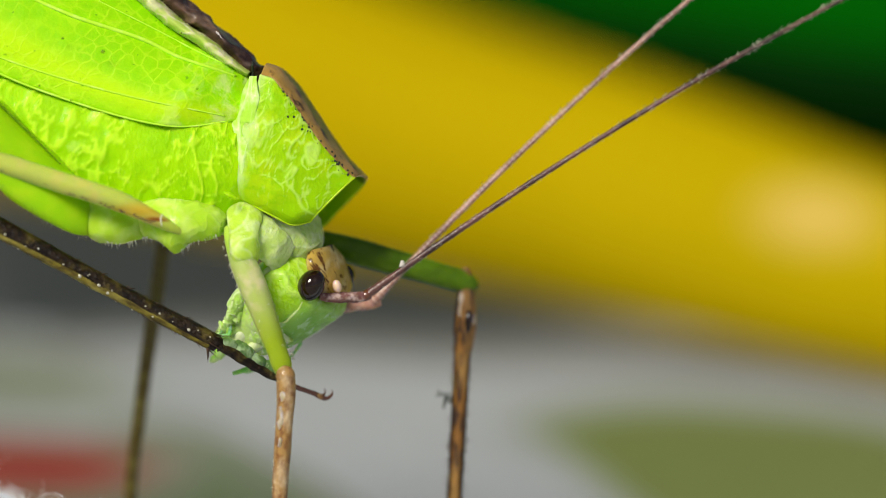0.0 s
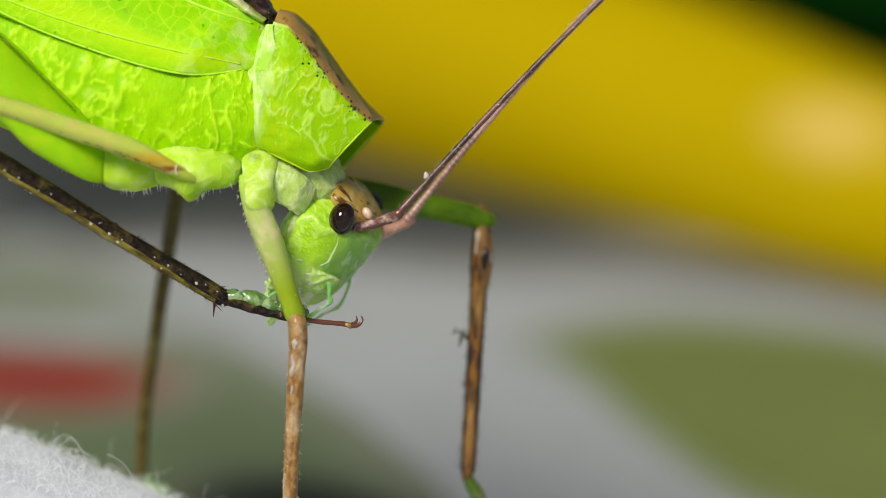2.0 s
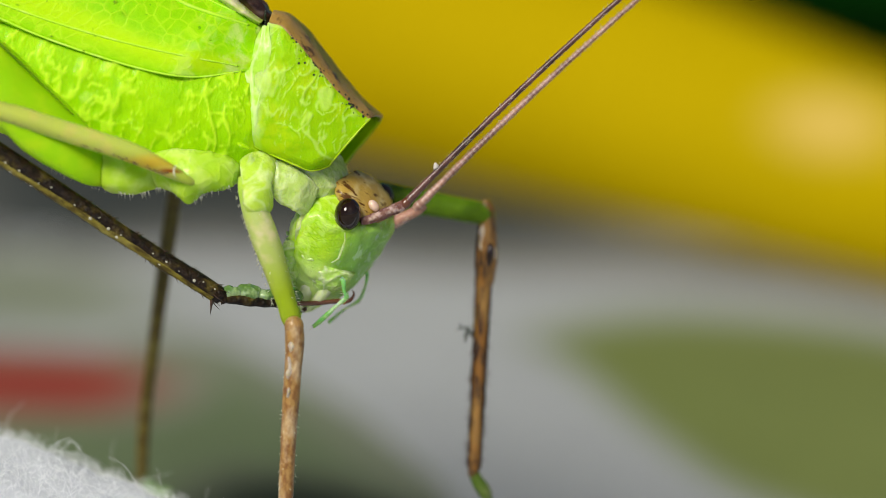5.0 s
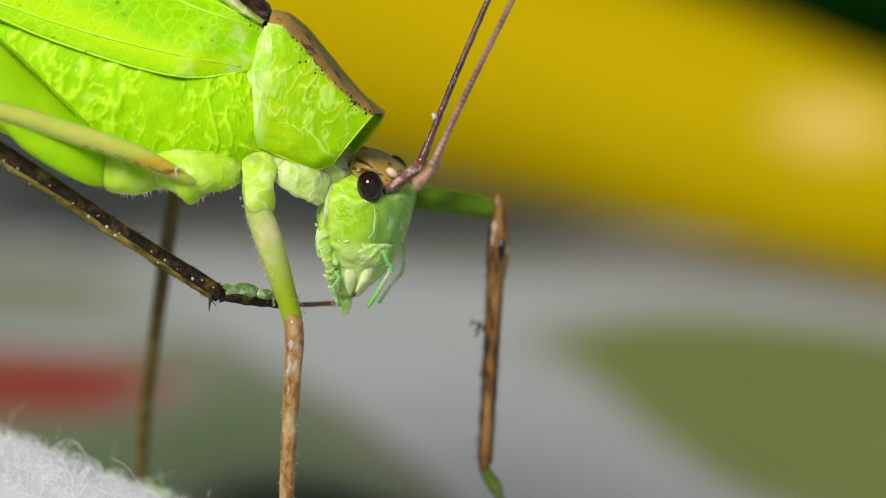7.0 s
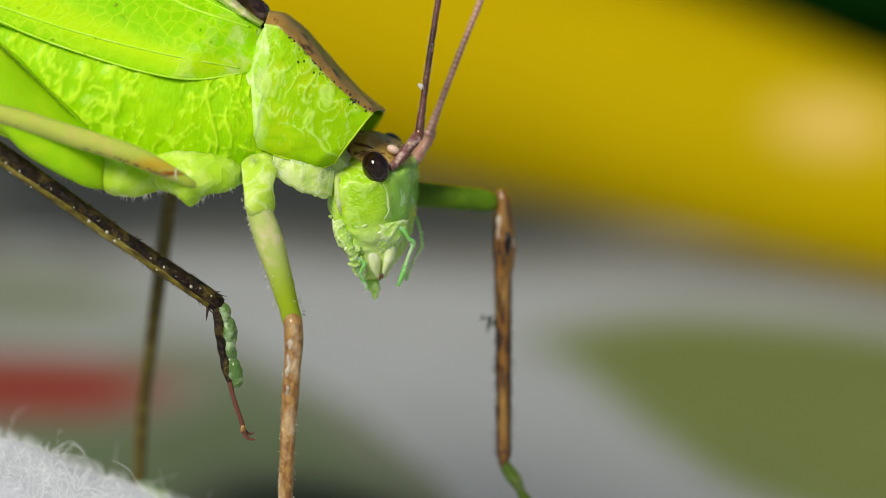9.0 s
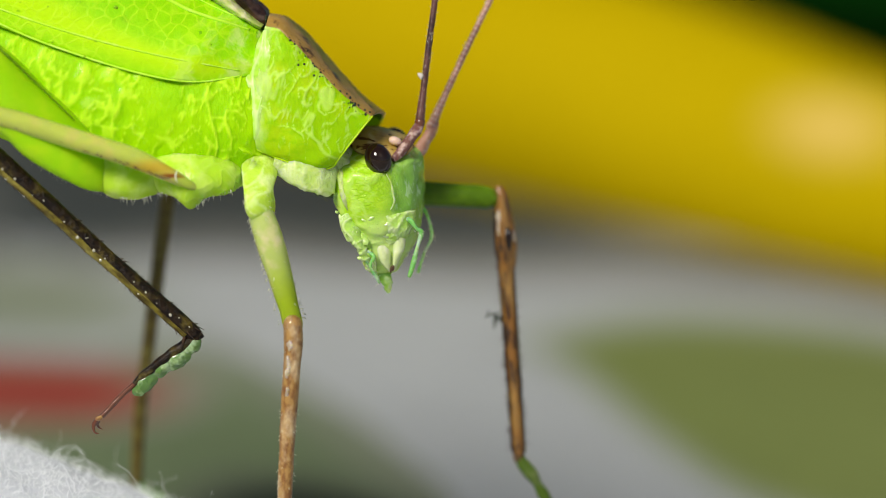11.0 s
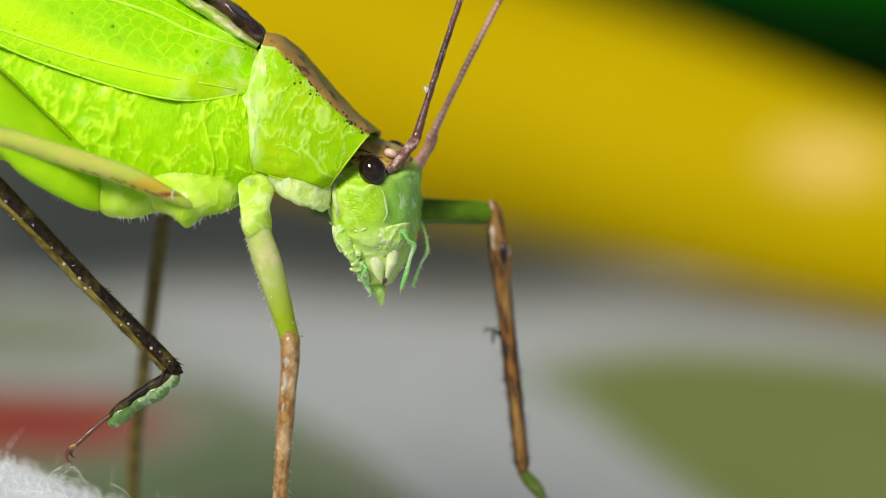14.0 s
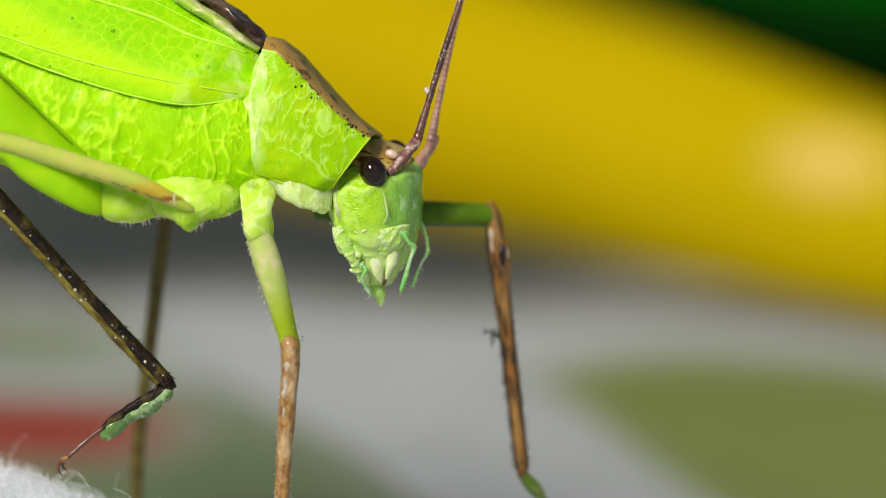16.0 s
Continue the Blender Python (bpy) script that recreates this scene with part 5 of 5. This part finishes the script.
    walk(neck, [
    (0, pose(-0.005530, 0.000009, 0.001716, 8.29, 23.58, 6.05)),
    (0.5, pose(-0.005625, 0.000016, 0.001708, 10.65, 24.42, 6.74)),
    (1, pose(-0.005486, 0.000010, 0.001704, 6.52, 21.74, 4.90)),
    (1.5, pose(-0.005362, 0.000008, 0.001762, 4.77, 17.84, 3.77)),
    (2, pose(-0.005371, 0.000015, 0.001752, 3.61, 16.00, 2.67)),
    (2.5, pose(-0.005274, 0.000014, 0.001780, 3.21, 14.29, 2.65)),
    (3, pose(-0.005175, 0.000009, 0.001898, 4.17, 15.01, 2.51)),
    (3.5, pose(-0.005172, 0.000017, 0.001817, 3.56, 13.82, 1.34)),
    (4, pose(-0.005211, 0.000013, 0.001805, 4.76, 13.75, 1.17)),
    (6.5, pose(-0.005111, 0.000009, 0.001884, 3.33, 11.15, -0.47)),
    (7, pose(-0.004936, -0.000002, 0.002051, 1.86, 6.26, 1.09)),
    (7.5, pose(-0.004935, -0.000000, 0.002073, 1.23, 3.59, 0.54)),
    (8, pose(-0.004867, 0.000006, 0.002138, 0.31, 1.37, 0.50)),
    (8.5, pose(-0.004864, 0.000004, 0.002211, 1.45, 1.12, 2.83)),
    (11, pose(-0.004782, -0.000001, 0.002363, -0.08, -0.77, 1.73)),
    (11.5, pose(-0.004709, 0.000001, 0.002420, 0.71, -0.42, -0.11)),
    (12, pose(-0.004760, 0.000001, 0.002431, 0.22, -0.41, 0.89)),
    (12.5, pose(-0.004736, -0.000001, 0.002448, -0.42, -0.61, 0.36)),
    (13, pose(-0.004754, -0.000002, 0.002486, 0.57, -0.44, 0.68)),
    (13.5, pose(-0.004762, -0.000000, 0.002520, 0.43, -0.14, 0.17)),
    (14, pose(-0.004785, -0.000001, 0.002503, -0.03, -0.07, -0.08)),
    (14.5, pose(-0.004776, 0.000001, 0.002515, -0.03, -0.16, -0.03)),
    (15, pose(-0.004804, 0.000000, 0.002516, -0.13, 0.14, -0.00)),
    (15.5, pose(-0.004790, -0.000002, 0.002537, 0.08, 0.08, -0.09)),
    (16, pose(-0.004798, 0.000000, 0.002562, 0.74, 0.35, -0.12)),
    ])
    walk(near_antenna, [
    (0, pose(-0.002241, -0.000283, -0.000802, 0.00, -36.65, 4.00)),
    (0.5, pose(-0.002512, -0.000337, -0.000963, 0.00, -32.37, 4.00)),
    (1, pose(-0.002047, -0.000293, -0.000582, 0.00, -38.65, 4.00)),
    (1.5, pose(-0.001652, -0.000306, 0.000032, 0.00, -46.99, 4.00)),
    (2, pose(-0.001636, -0.000355, 0.000263, 0.00, -49.96, 4.00)),
    (2.5, pose(-0.001419, -0.000333, 0.000539, 0.00, -46.44, 4.00)),
    (3, pose(-0.001239, -0.000419, 0.000664, 0.00, -42.50, 4.00)),
    (3.5, pose(-0.001236, -0.000513, 0.000664, 0.00, -39.49, 4.00)),
    (4, pose(-0.001333, -0.000611, 0.000619, 0.00, -42.77, 4.00)),
    (6.5, pose(-0.001160, -0.000739, 0.001134, 0.00, -54.62, 4.00)),
    (7, pose(-0.000857, -0.000486, 0.002105, 0.00, -69.39, 4.00)),
    (7.5, pose(-0.000966, -0.000513, 0.002479, 0.00, -81.91, 4.00)),
    (8, pose(-0.000942, -0.000450, 0.002885, 0.00, -89.90, 4.00)),
    (8.5, pose(-0.000914, -0.000261, 0.003033, 0.00, -83.11, 4.00)),
    (11, pose(-0.000883, -0.000310, 0.003577, 0.00, -84.14, 4.00)),
    (11.5, pose(-0.000742, -0.000553, 0.003637, 0.00, -79.11, 4.00)),
    (12, pose(-0.000827, -0.000414, 0.003669, 0.00, -79.16, 4.00)),
    (12.5, pose(-0.000801, -0.000437, 0.003736, 0.00, -85.52, 4.00)),
    (13, pose(-0.000818, -0.000465, 0.003775, 0.00, -83.29, 4.00)),
    (13.5, pose(-0.000825, -0.000508, 0.003814, 0.00, -76.60, 4.00)),
    (14, pose(-0.000872, -0.000508, 0.003781, 0.00, -73.53, 4.00)),
    (14.5, pose(-0.000860, -0.000499, 0.003814, 0.00, -73.93, 4.00)),
    (15, pose(-0.000895, -0.000492, 0.003786, 0.00, -73.77, 4.00)),
    (15.5, pose(-0.000875, -0.000520, 0.003831, 0.00, -72.57, 4.00)),
    (16, pose(-0.000875, -0.000558, 0.003837, 0.00, -73.55, 4.00)),
    ])
    walk(far_antenna, [
    (0, pose(-0.001971, 0.000919, -0.000985, 0.00, -47.58, 2.00)),
    (0.5, pose(-0.002195, 0.000858, -0.001105, 0.00, -47.42, 2.00)),
    (1, pose(-0.001773, 0.000906, -0.000777, 0.00, -49.75, 2.00)),
    (1.5, pose(-0.001353, 0.000889, -0.000145, 0.00, -57.07, 2.00)),
    (2, pose(-0.001305, 0.000832, 0.000078, 0.00, -52.60, 2.00)),
    (2.5, pose(-0.001085, 0.000854, 0.000369, 0.00, -50.48, 2.00)),
    (3, pose(-0.000880, 0.000764, 0.000517, 0.00, -38.37, 2.00)),
    (3.5, pose(-0.000832, 0.000656, 0.000516, 0.00, -48.92, 2.00)),
    (4, pose(-0.000893, 0.000549, 0.000517, 0.00, -45.40, 2.00)),
    (6.5, pose(-0.000666, 0.000399, 0.001025, 0.00, -57.45, 2.00)),
    (7, pose(-0.000437, 0.000684, 0.002024, 0.00, -66.12, 2.00)),
    (7.5, pose(-0.000519, 0.000648, 0.002419, 0.00, -69.42, 2.00)),
    (8, pose(-0.000492, 0.000709, 0.002825, 0.00, -81.25, 2.00)),
    (8.5, pose(-0.000567, 0.000936, 0.003028, 0.00, -74.06, 2.00)),
    (11, pose(-0.000485, 0.000870, 0.003539, 0.00, -66.28, 2.00)),
    (11.5, pose(-0.000262, 0.000596, 0.003628, 0.00, -67.84, 2.00)),
    (12, pose(-0.000391, 0.000752, 0.003637, 0.00, -73.01, 2.00)),
    (12.5, pose(-0.000341, 0.000718, 0.003680, 0.00, -77.89, 2.00)),
    (13, pose(-0.000374, 0.000698, 0.003759, 0.00, -76.43, 2.00)),
    (13.5, pose(-0.000357, 0.000645, 0.003787, 0.00, -71.33, 2.00)),
    (14, pose(-0.000393, 0.000640, 0.003732, 0.00, -64.83, 2.00)),
    (14.5, pose(-0.000383, 0.000650, 0.003767, 0.00, -62.31, 2.00)),
    (15, pose(-0.000420, 0.000658, 0.003728, 0.00, -63.37, 2.00)),
    (15.5, pose(-0.000396, 0.000628, 0.003784, 0.00, -63.87, 2.00)),
    (16, pose(-0.000395, 0.000590, 0.003814, 0.00, -79.00, 2.00)),
    ])
    walk(far_femur, [
    (0, pose(-0.004632, 0.002200, 0.001381, 0.00, 14.80, 6.03)),
    (0.5, pose(-0.004632, 0.002200, 0.001381, 0.00, 13.17, 6.10)),
    (1, pose(-0.004632, 0.002200, 0.001381, 0.00, 12.94, 6.09)),
    (1.5, pose(-0.004632, 0.002200, 0.001381, 0.00, 13.38, 6.06)),
    (2, pose(-0.004632, 0.002200, 0.001381, 0.00, 11.23, 5.97)),
    (2.5, pose(-0.004632, 0.002200, 0.001381, 0.00, 12.17, 5.98)),
    (3, pose(-0.004632, 0.002200, 0.001381, 0.00, 11.76, 5.84)),
    (3.5, pose(-0.004632, 0.002200, 0.001381, 0.00, 11.61, 5.82)),
    (4, pose(-0.004632, 0.002200, 0.001381, 0.00, 11.02, 5.80)),
    (6.5, pose(-0.004632, 0.002200, 0.001381, 0.00, 8.10, 5.56)),
    (7, pose(-0.004632, 0.002200, 0.001381, 0.00, 7.53, 5.44)),
    (7.5, pose(-0.004632, 0.002200, 0.001381, 0.00, 6.84, 5.40)),
    (8, pose(-0.004632, 0.002200, 0.001381, 0.00, 5.68, 5.35)),
    (8.5, pose(-0.004632, 0.002200, 0.001381, 0.00, 5.56, 5.32)),
    (11, pose(-0.004632, 0.002200, 0.001381, 0.00, 3.15, 5.38)),
    (11.5, pose(-0.004632, 0.002200, 0.001381, 0.00, 2.99, 5.39)),
    (12, pose(-0.004632, 0.002200, 0.001381, 0.00, 2.61, 5.38)),
    (12.5, pose(-0.004632, 0.002200, 0.001381, 0.00, 2.62, 5.40)),
    (13, pose(-0.004632, 0.002200, 0.001381, 0.00, 2.50, 5.41)),
    (13.5, pose(-0.004632, 0.002200, 0.001381, 0.00, 2.14, 5.45)),
    (14, pose(-0.004632, 0.002200, 0.001381, 0.00, 1.76, 5.48)),
    (14.5, pose(-0.004632, 0.002200, 0.001381, 0.00, 2.03, 5.50)),
    (15, pose(-0.004632, 0.002200, 0.001381, 0.00, 1.81, 5.53)),
    (15.5, pose(-0.004632, 0.002200, 0.001381, 0.00, 1.63, 5.55)),
    (16, pose(-0.004632, 0.002200, 0.001381, 0.00, 1.61, 5.58)),
    ])
    walk(far_tibia, [
    (0, pose(0.001372, 0.002800, -0.000156, 0.00, 92.46, 0.00)),
    (0.5, pose(0.001313, 0.002800, 0.000033, 0.00, 91.66, 0.00)),
    (1, pose(0.001315, 0.002800, 0.000057, 0.00, 91.46, 0.00)),
    (1.5, pose(0.001351, 0.002800, 0.000002, 0.00, 92.18, 0.00)),
    (2, pose(0.001435, 0.002800, 0.000209, 0.00, 91.98, 0.00)),
    (2.5, pose(0.001421, 0.002800, 0.000114, 0.00, 91.75, 0.00)),
    (3, pose(0.001566, 0.002800, 0.000123, 0.00, 92.90, 0.00)),
    (3.5, pose(0.001584, 0.002800, 0.000135, 0.00, 92.99, 0.00)),
    (4, pose(0.001604, 0.002800, 0.000194, 0.00, 92.75, 0.00)),
    (6.5, pose(0.001860, 0.002800, 0.000468, 0.00, 92.03, 0.00)),
    (7, pose(0.001997, 0.002800, 0.000512, 0.00, 92.54, 0.00)),
    (7.5, pose(0.002044, 0.002800, 0.000582, 0.00, 91.83, 0.00)),
    (8, pose(0.002107, 0.002800, 0.000708, 0.00, 89.99, 0.00)),
    (8.5, pose(0.002139, 0.002800, 0.000716, 0.00, 89.62, 0.00)),
    (11, pose(0.002071, 0.002800, 0.000991, 0.00, 85.71, 0.00)),
    (11.5, pose(0.002051, 0.002800, 0.001010, 0.00, 84.74, 0.00)),
    (12, pose(0.002071, 0.002800, 0.001053, 0.00, 84.80, 0.00)),
    (12.5, pose(0.002046, 0.002800, 0.001052, 0.00, 84.54, 0.00)),
    (13, pose(0.002029, 0.002800, 0.001065, 0.00, 84.25, 0.00)),
    (13.5, pose(0.001979, 0.002800, 0.001108, 0.00, 83.81, 0.00)),
    (14, pose(0.001944, 0.002800, 0.001150, 0.00, 83.50, 0.00)),
    (14.5, pose(0.001928, 0.002800, 0.001120, 0.00, 83.74, 0.00)),
    (15, pose(0.001892, 0.002800, 0.001145, 0.00, 83.67, 0.00)),
    (15.5, pose(0.001865, 0.002800, 0.001164, 0.00, 83.60, 0.00)),
    (16, pose(0.001834, 0.002800, 0.001168, 0.00, 83.65, 0.00)),
    ])
    walk(near_femur, [
    (0, pose(-0.006900, -0.002400, 0.001356, 0.00, 68.22, 0.00)),
    (0.5, pose(-0.006900, -0.002400, 0.001356, 0.00, 68.50, 0.00)),
    (1, pose(-0.006900, -0.002400, 0.001356, 0.00, 68.01, 0.00)),
    (1.5, pose(-0.006900, -0.002400, 0.001356, 0.00, 69.14, 0.00)),
    (2, pose(-0.006900, -0.002400, 0.001356, 0.00, 68.48, 0.00)),
    (2.5, pose(-0.006900, -0.002400, 0.001356, 0.00, 69.18, 0.00)),
    (3, pose(-0.006900, -0.002400, 0.001356, 0.00, 69.64, 0.00)),
    (3.5, pose(-0.006900, -0.002400, 0.001356, 0.00, 69.45, 0.00)),
    (4, pose(-0.006900, -0.002400, 0.001356, 0.00, 69.59, 0.00)),
    (6.5, pose(-0.006812, -0.002400, 0.001356, 0.00, 71.41, 0.00)),
    (7, pose(-0.006795, -0.002400, 0.001356, 0.00, 71.54, 0.00)),
    (7.5, pose(-0.006777, -0.002400, 0.001356, 0.00, 71.37, 0.00)),
    (8, pose(-0.006760, -0.002400, 0.001356, 0.00, 70.79, 0.00)),
    (8.5, pose(-0.006742, -0.002400, 0.001356, 0.00, 72.06, 0.00)),
    (11, pose(-0.006664, -0.002400, 0.001356, 0.00, 73.22, 0.00)),
    (11.5, pose(-0.006664, -0.002400, 0.001356, 0.00, 72.70, 0.00)),
    (12, pose(-0.006664, -0.002400, 0.001356, 0.00, 73.37, 0.00)),
    (12.5, pose(-0.006664, -0.002400, 0.001356, 0.00, 71.57, 0.00)),
    (13, pose(-0.006664, -0.002400, 0.001356, 0.00, 72.31, 0.00)),
    (13.5, pose(-0.006664, -0.002400, 0.001356, 0.00, 73.10, 0.00)),
    (14, pose(-0.006664, -0.002400, 0.001356, 0.00, 72.94, 0.00)),
    (14.5, pose(-0.006664, -0.002400, 0.001356, 0.00, 73.77, 0.00)),
    (15, pose(-0.006664, -0.002400, 0.001356, 0.00, 74.52, 0.00)),
    (15.5, pose(-0.006664, -0.002400, 0.001356, 0.00, 73.86, 0.00)),
    (16, pose(-0.006664, -0.002400, 0.001356, 0.00, 73.99, 0.00)),
    ])
    walk(near_tibia, [
    (0, pose(-0.004914, -0.002800, -0.003615, 0.00, 91.74, 0.00)),
    (0.5, pose(-0.004937, -0.002800, -0.003627, 0.00, 90.95, 0.00)),
    (1, pose(-0.004841, -0.002800, -0.003741, 0.00, 91.72, 0.00)),
    (1.5, pose(-0.005009, -0.002800, -0.003604, 0.00, 90.95, 0.00)),
    (2, pose(-0.004966, -0.002800, -0.003549, 0.00, 90.91, 0.00)),
    (2.5, pose(-0.005026, -0.002800, -0.003570, 0.00, 90.67, 0.00)),
    (3, pose(-0.005069, -0.002800, -0.003578, 0.00, 91.34, 0.00)),
    (3.5, pose(-0.005054, -0.002800, -0.003569, 0.00, 92.12, 0.00)),
    (4, pose(-0.005056, -0.002800, -0.003599, 0.00, 92.22, 0.00)),
    (6.5, pose(-0.005149, -0.002800, -0.003589, 0.00, 91.29, 0.00)),
    (7, pose(-0.005163, -0.002800, -0.003530, 0.00, 91.50, 0.00)),
    (7.5, pose(-0.005127, -0.002800, -0.003540, 0.00, 92.37, 0.00)),
    (8, pose(-0.005064, -0.002800, -0.003512, 0.00, 92.54, 0.00)),
    (8.5, pose(-0.005180, -0.002800, -0.003472, 0.00, 91.97, 0.00)),
    (11, pose(-0.005222, -0.002800, -0.003426, 0.00, 92.16, 0.00)),
    (11.5, pose(-0.005193, -0.002800, -0.003367, 0.00, 92.50, 0.00)),
    (12, pose(-0.005254, -0.002800, -0.003366, 0.00, 91.98, 0.00)),
    (12.5, pose(-0.005076, -0.002800, -0.003410, 0.00, 93.98, 0.00)),
    (13, pose(-0.005160, -0.002800, -0.003357, 0.00, 93.22, 0.00)),
    (13.5, pose(-0.005234, -0.002800, -0.003351, 0.00, 92.64, 0.00)),
    (14, pose(-0.005216, -0.002800, -0.003361, 0.00, 93.07, 0.00)),
    (14.5, pose(-0.005282, -0.002800, -0.003391, 0.00, 92.75, 0.00)),
    (15, pose(-0.005351, -0.002800, -0.003385, 0.00, 92.18, 0.00)),
    (15.5, pose(-0.005292, -0.002800, -0.003385, 0.00, 92.78, 0.00)),
    (16, pose(-0.005303, -0.002800, -0.003386, 0.00, 92.93, 0.00)),
    ])
    walk(shin, [
    (0, pose(-0.019240, -0.003739, 0.003609, 0.00, 27.06, 10.17)),
    (0.5, pose(-0.019525, -0.003739, 0.003394, 0.00, 27.07, 10.17)),
    (1, pose(-0.019433, -0.003731, 0.003572, 0.00, 27.91, 10.21)),
    (1.5, pose(-0.019198, -0.003707, 0.004255, 0.00, 30.18, 10.33)),
    (2, pose(-0.019163, -0.003710, 0.003950, 0.00, 29.89, 10.31)),
    (2.5, pose(-0.019028, -0.003698, 0.004318, 0.00, 30.99, 10.37)),
    (3, pose(-0.019121, -0.003694, 0.004342, 0.00, 31.40, 10.39)),
    (3.5, pose(-0.019037, -0.003688, 0.004577, 0.00, 31.92, 10.42)),
    (4, pose(-0.018981, -0.003685, 0.004529, 0.00, 32.13, 10.43)),
    (6.5, pose(-0.019013, -0.003688, 0.004559, 0.00, 31.94, 10.42)),
    (7, pose(-0.019107, -0.003686, 0.004612, 0.00, 32.08, 10.43)),
    (7.5, pose(-0.019055, -0.003684, 0.004653, 0.00, 32.24, 10.44)),
    (8, pose(-0.019276, -0.003692, 0.004489, 0.00, 31.55, 10.40)),
    (8.5, pose(-0.019193, -0.003677, 0.004758, 0.00, 32.81, 10.47)),
    (8.7, pose(-0.019029, -0.003671, 0.004759, 0.00, 33.31, 10.50)),
    (11, pose(-0.018684, -0.003561, 0.005109, 0.00, 41.43, 11.09)),
    (11.5, pose(-0.018431, -0.003537, 0.005270, 0.00, 42.93, 11.22)),
    (12, pose(-0.018381, -0.003521, 0.005466, 0.00, 43.93, 11.31)),
    (12.5, pose(-0.018345, -0.003516, 0.005461, 0.00, 44.24, 11.34)),
    (13, pose(-0.018490, -0.003501, 0.005378, 0.00, 45.13, 11.43)),
    (13.5, pose(-0.018571, -0.003496, 0.005333, 0.00, 45.45, 11.46)),
    (14, pose(-0.018618, -0.003493, 0.005259, 0.00, 45.59, 11.48)),
    (14.5, pose(-0.018656, -0.003481, 0.005206, 0.00, 46.30, 11.55)),
    (15, pose(-0.018632, -0.003476, 0.005209, 0.00, 46.61, 11.58)),
    (15.5, pose(-0.018622, -0.003469, 0.005155, 0.00, 47.02, 11.63)),
    (16, pose(-0.018631, -0.003461, 0.005220, 0.00, 47.45, 11.67)),
    ])
    walk(far_leg, [(t, pose(x * K, 0, 0)) for t, x in ((0, 0.42), (4, 0.4), (7, 0.3), (8.5, 0.2), (11, 0.05), (14.5, 0), (16, 0))])
    walk(tarsus, [
    (0, pose(-0.007320, -0.001600, -0.002578, 0.00, 23.61, 30.00)),
    (0.5, pose(-0.007605, -0.001600, -0.002795, 0.00, 27.44, 16.00)),
    (1, pose(-0.007605, -0.001600, -0.002793, 0.00, 21.94, 8.00)),
    (1.5, pose(-0.007632, -0.001600, -0.002583, 0.00, 15.88, 0.00)),
    (2, pose(-0.007563, -0.001600, -0.002828, 0.00, 10.00, 0.00)),
    (2.5, pose(-0.007559, -0.001600, -0.002685, 0.00, 7.00, 0.00)),
    (3, pose(-0.007703, -0.001600, -0.002744, 0.00, 2.88, 0.00)),
    (3.5, pose(-0.007684, -0.001600, -0.002614, 0.00, -1.16, 0.00)),
    (4, pose(-0.007653, -0.001600, -0.002704, 0.00, 0.58, 10.00)),
    (6.5, pose(-0.007662, -0.001600, -0.002637, 0.00, 2.24, 25.00)),
    (7, pose(-0.007773, -0.001600, -0.002610, 0.00, 3.80, 28.00)),
    (7.5, pose(-0.007742, -0.001600, -0.002602, 0.00, 2.26, 28.00)),
    (8, pose(-0.007876, -0.001600, -0.002626, 0.00, 24.32, 6.00)),
    (8.5, pose(-0.007953, -0.001600, -0.002612, 0.00, 54.12, 0.00)),
    (8.7, pose(-0.007854, -0.001600, -0.002710, 0.00, 65.58, 0.00)),
    (9.4, pose(-0.008104, -0.001600, -0.003069, 0.00, 87.95, 0.00)),
    (10.2, pose(-0.008391, -0.001600, -0.003479, 0.00, 113.51, 0.00)),
    (11, pose(-0.008677, -0.001600, -0.003890, 0.00, 139.08, 0.00)),
    (11.5, pose(-0.008663, -0.001600, -0.003992, 0.00, 141.85, 0.00)),
    (12, pose(-0.008776, -0.001600, -0.003969, 0.00, 136.68, 0.00)),
    (12.5, pose(-0.008791, -0.001600, -0.004026, 0.00, 138.09, 0.00)),
    (13, pose(-0.009086, -0.001600, -0.004260, 0.00, 141.10, 0.00)),
    (13.5, pose(-0.009220, -0.001600, -0.004359, 0.00, 142.09, 0.00)),
    (14, pose(-0.009292, -0.001600, -0.004457, 0.00, 143.10, 0.00)),
    (14.5, pose(-0.009451, -0.001600, -0.004627, 0.00, 144.06, 0.00)),
    (15, pose(-0.009480, -0.001600, -0.004675, 0.00, 143.88, 0.00)),
    (15.5, pose(-0.009540, -0.001600, -0.004795, 0.00, 145.10, 0.00)),
    (16, pose(-0.009624, -0.001600, -0.004798, 0.00, 144.58, 0.00)),
    ])


motions()
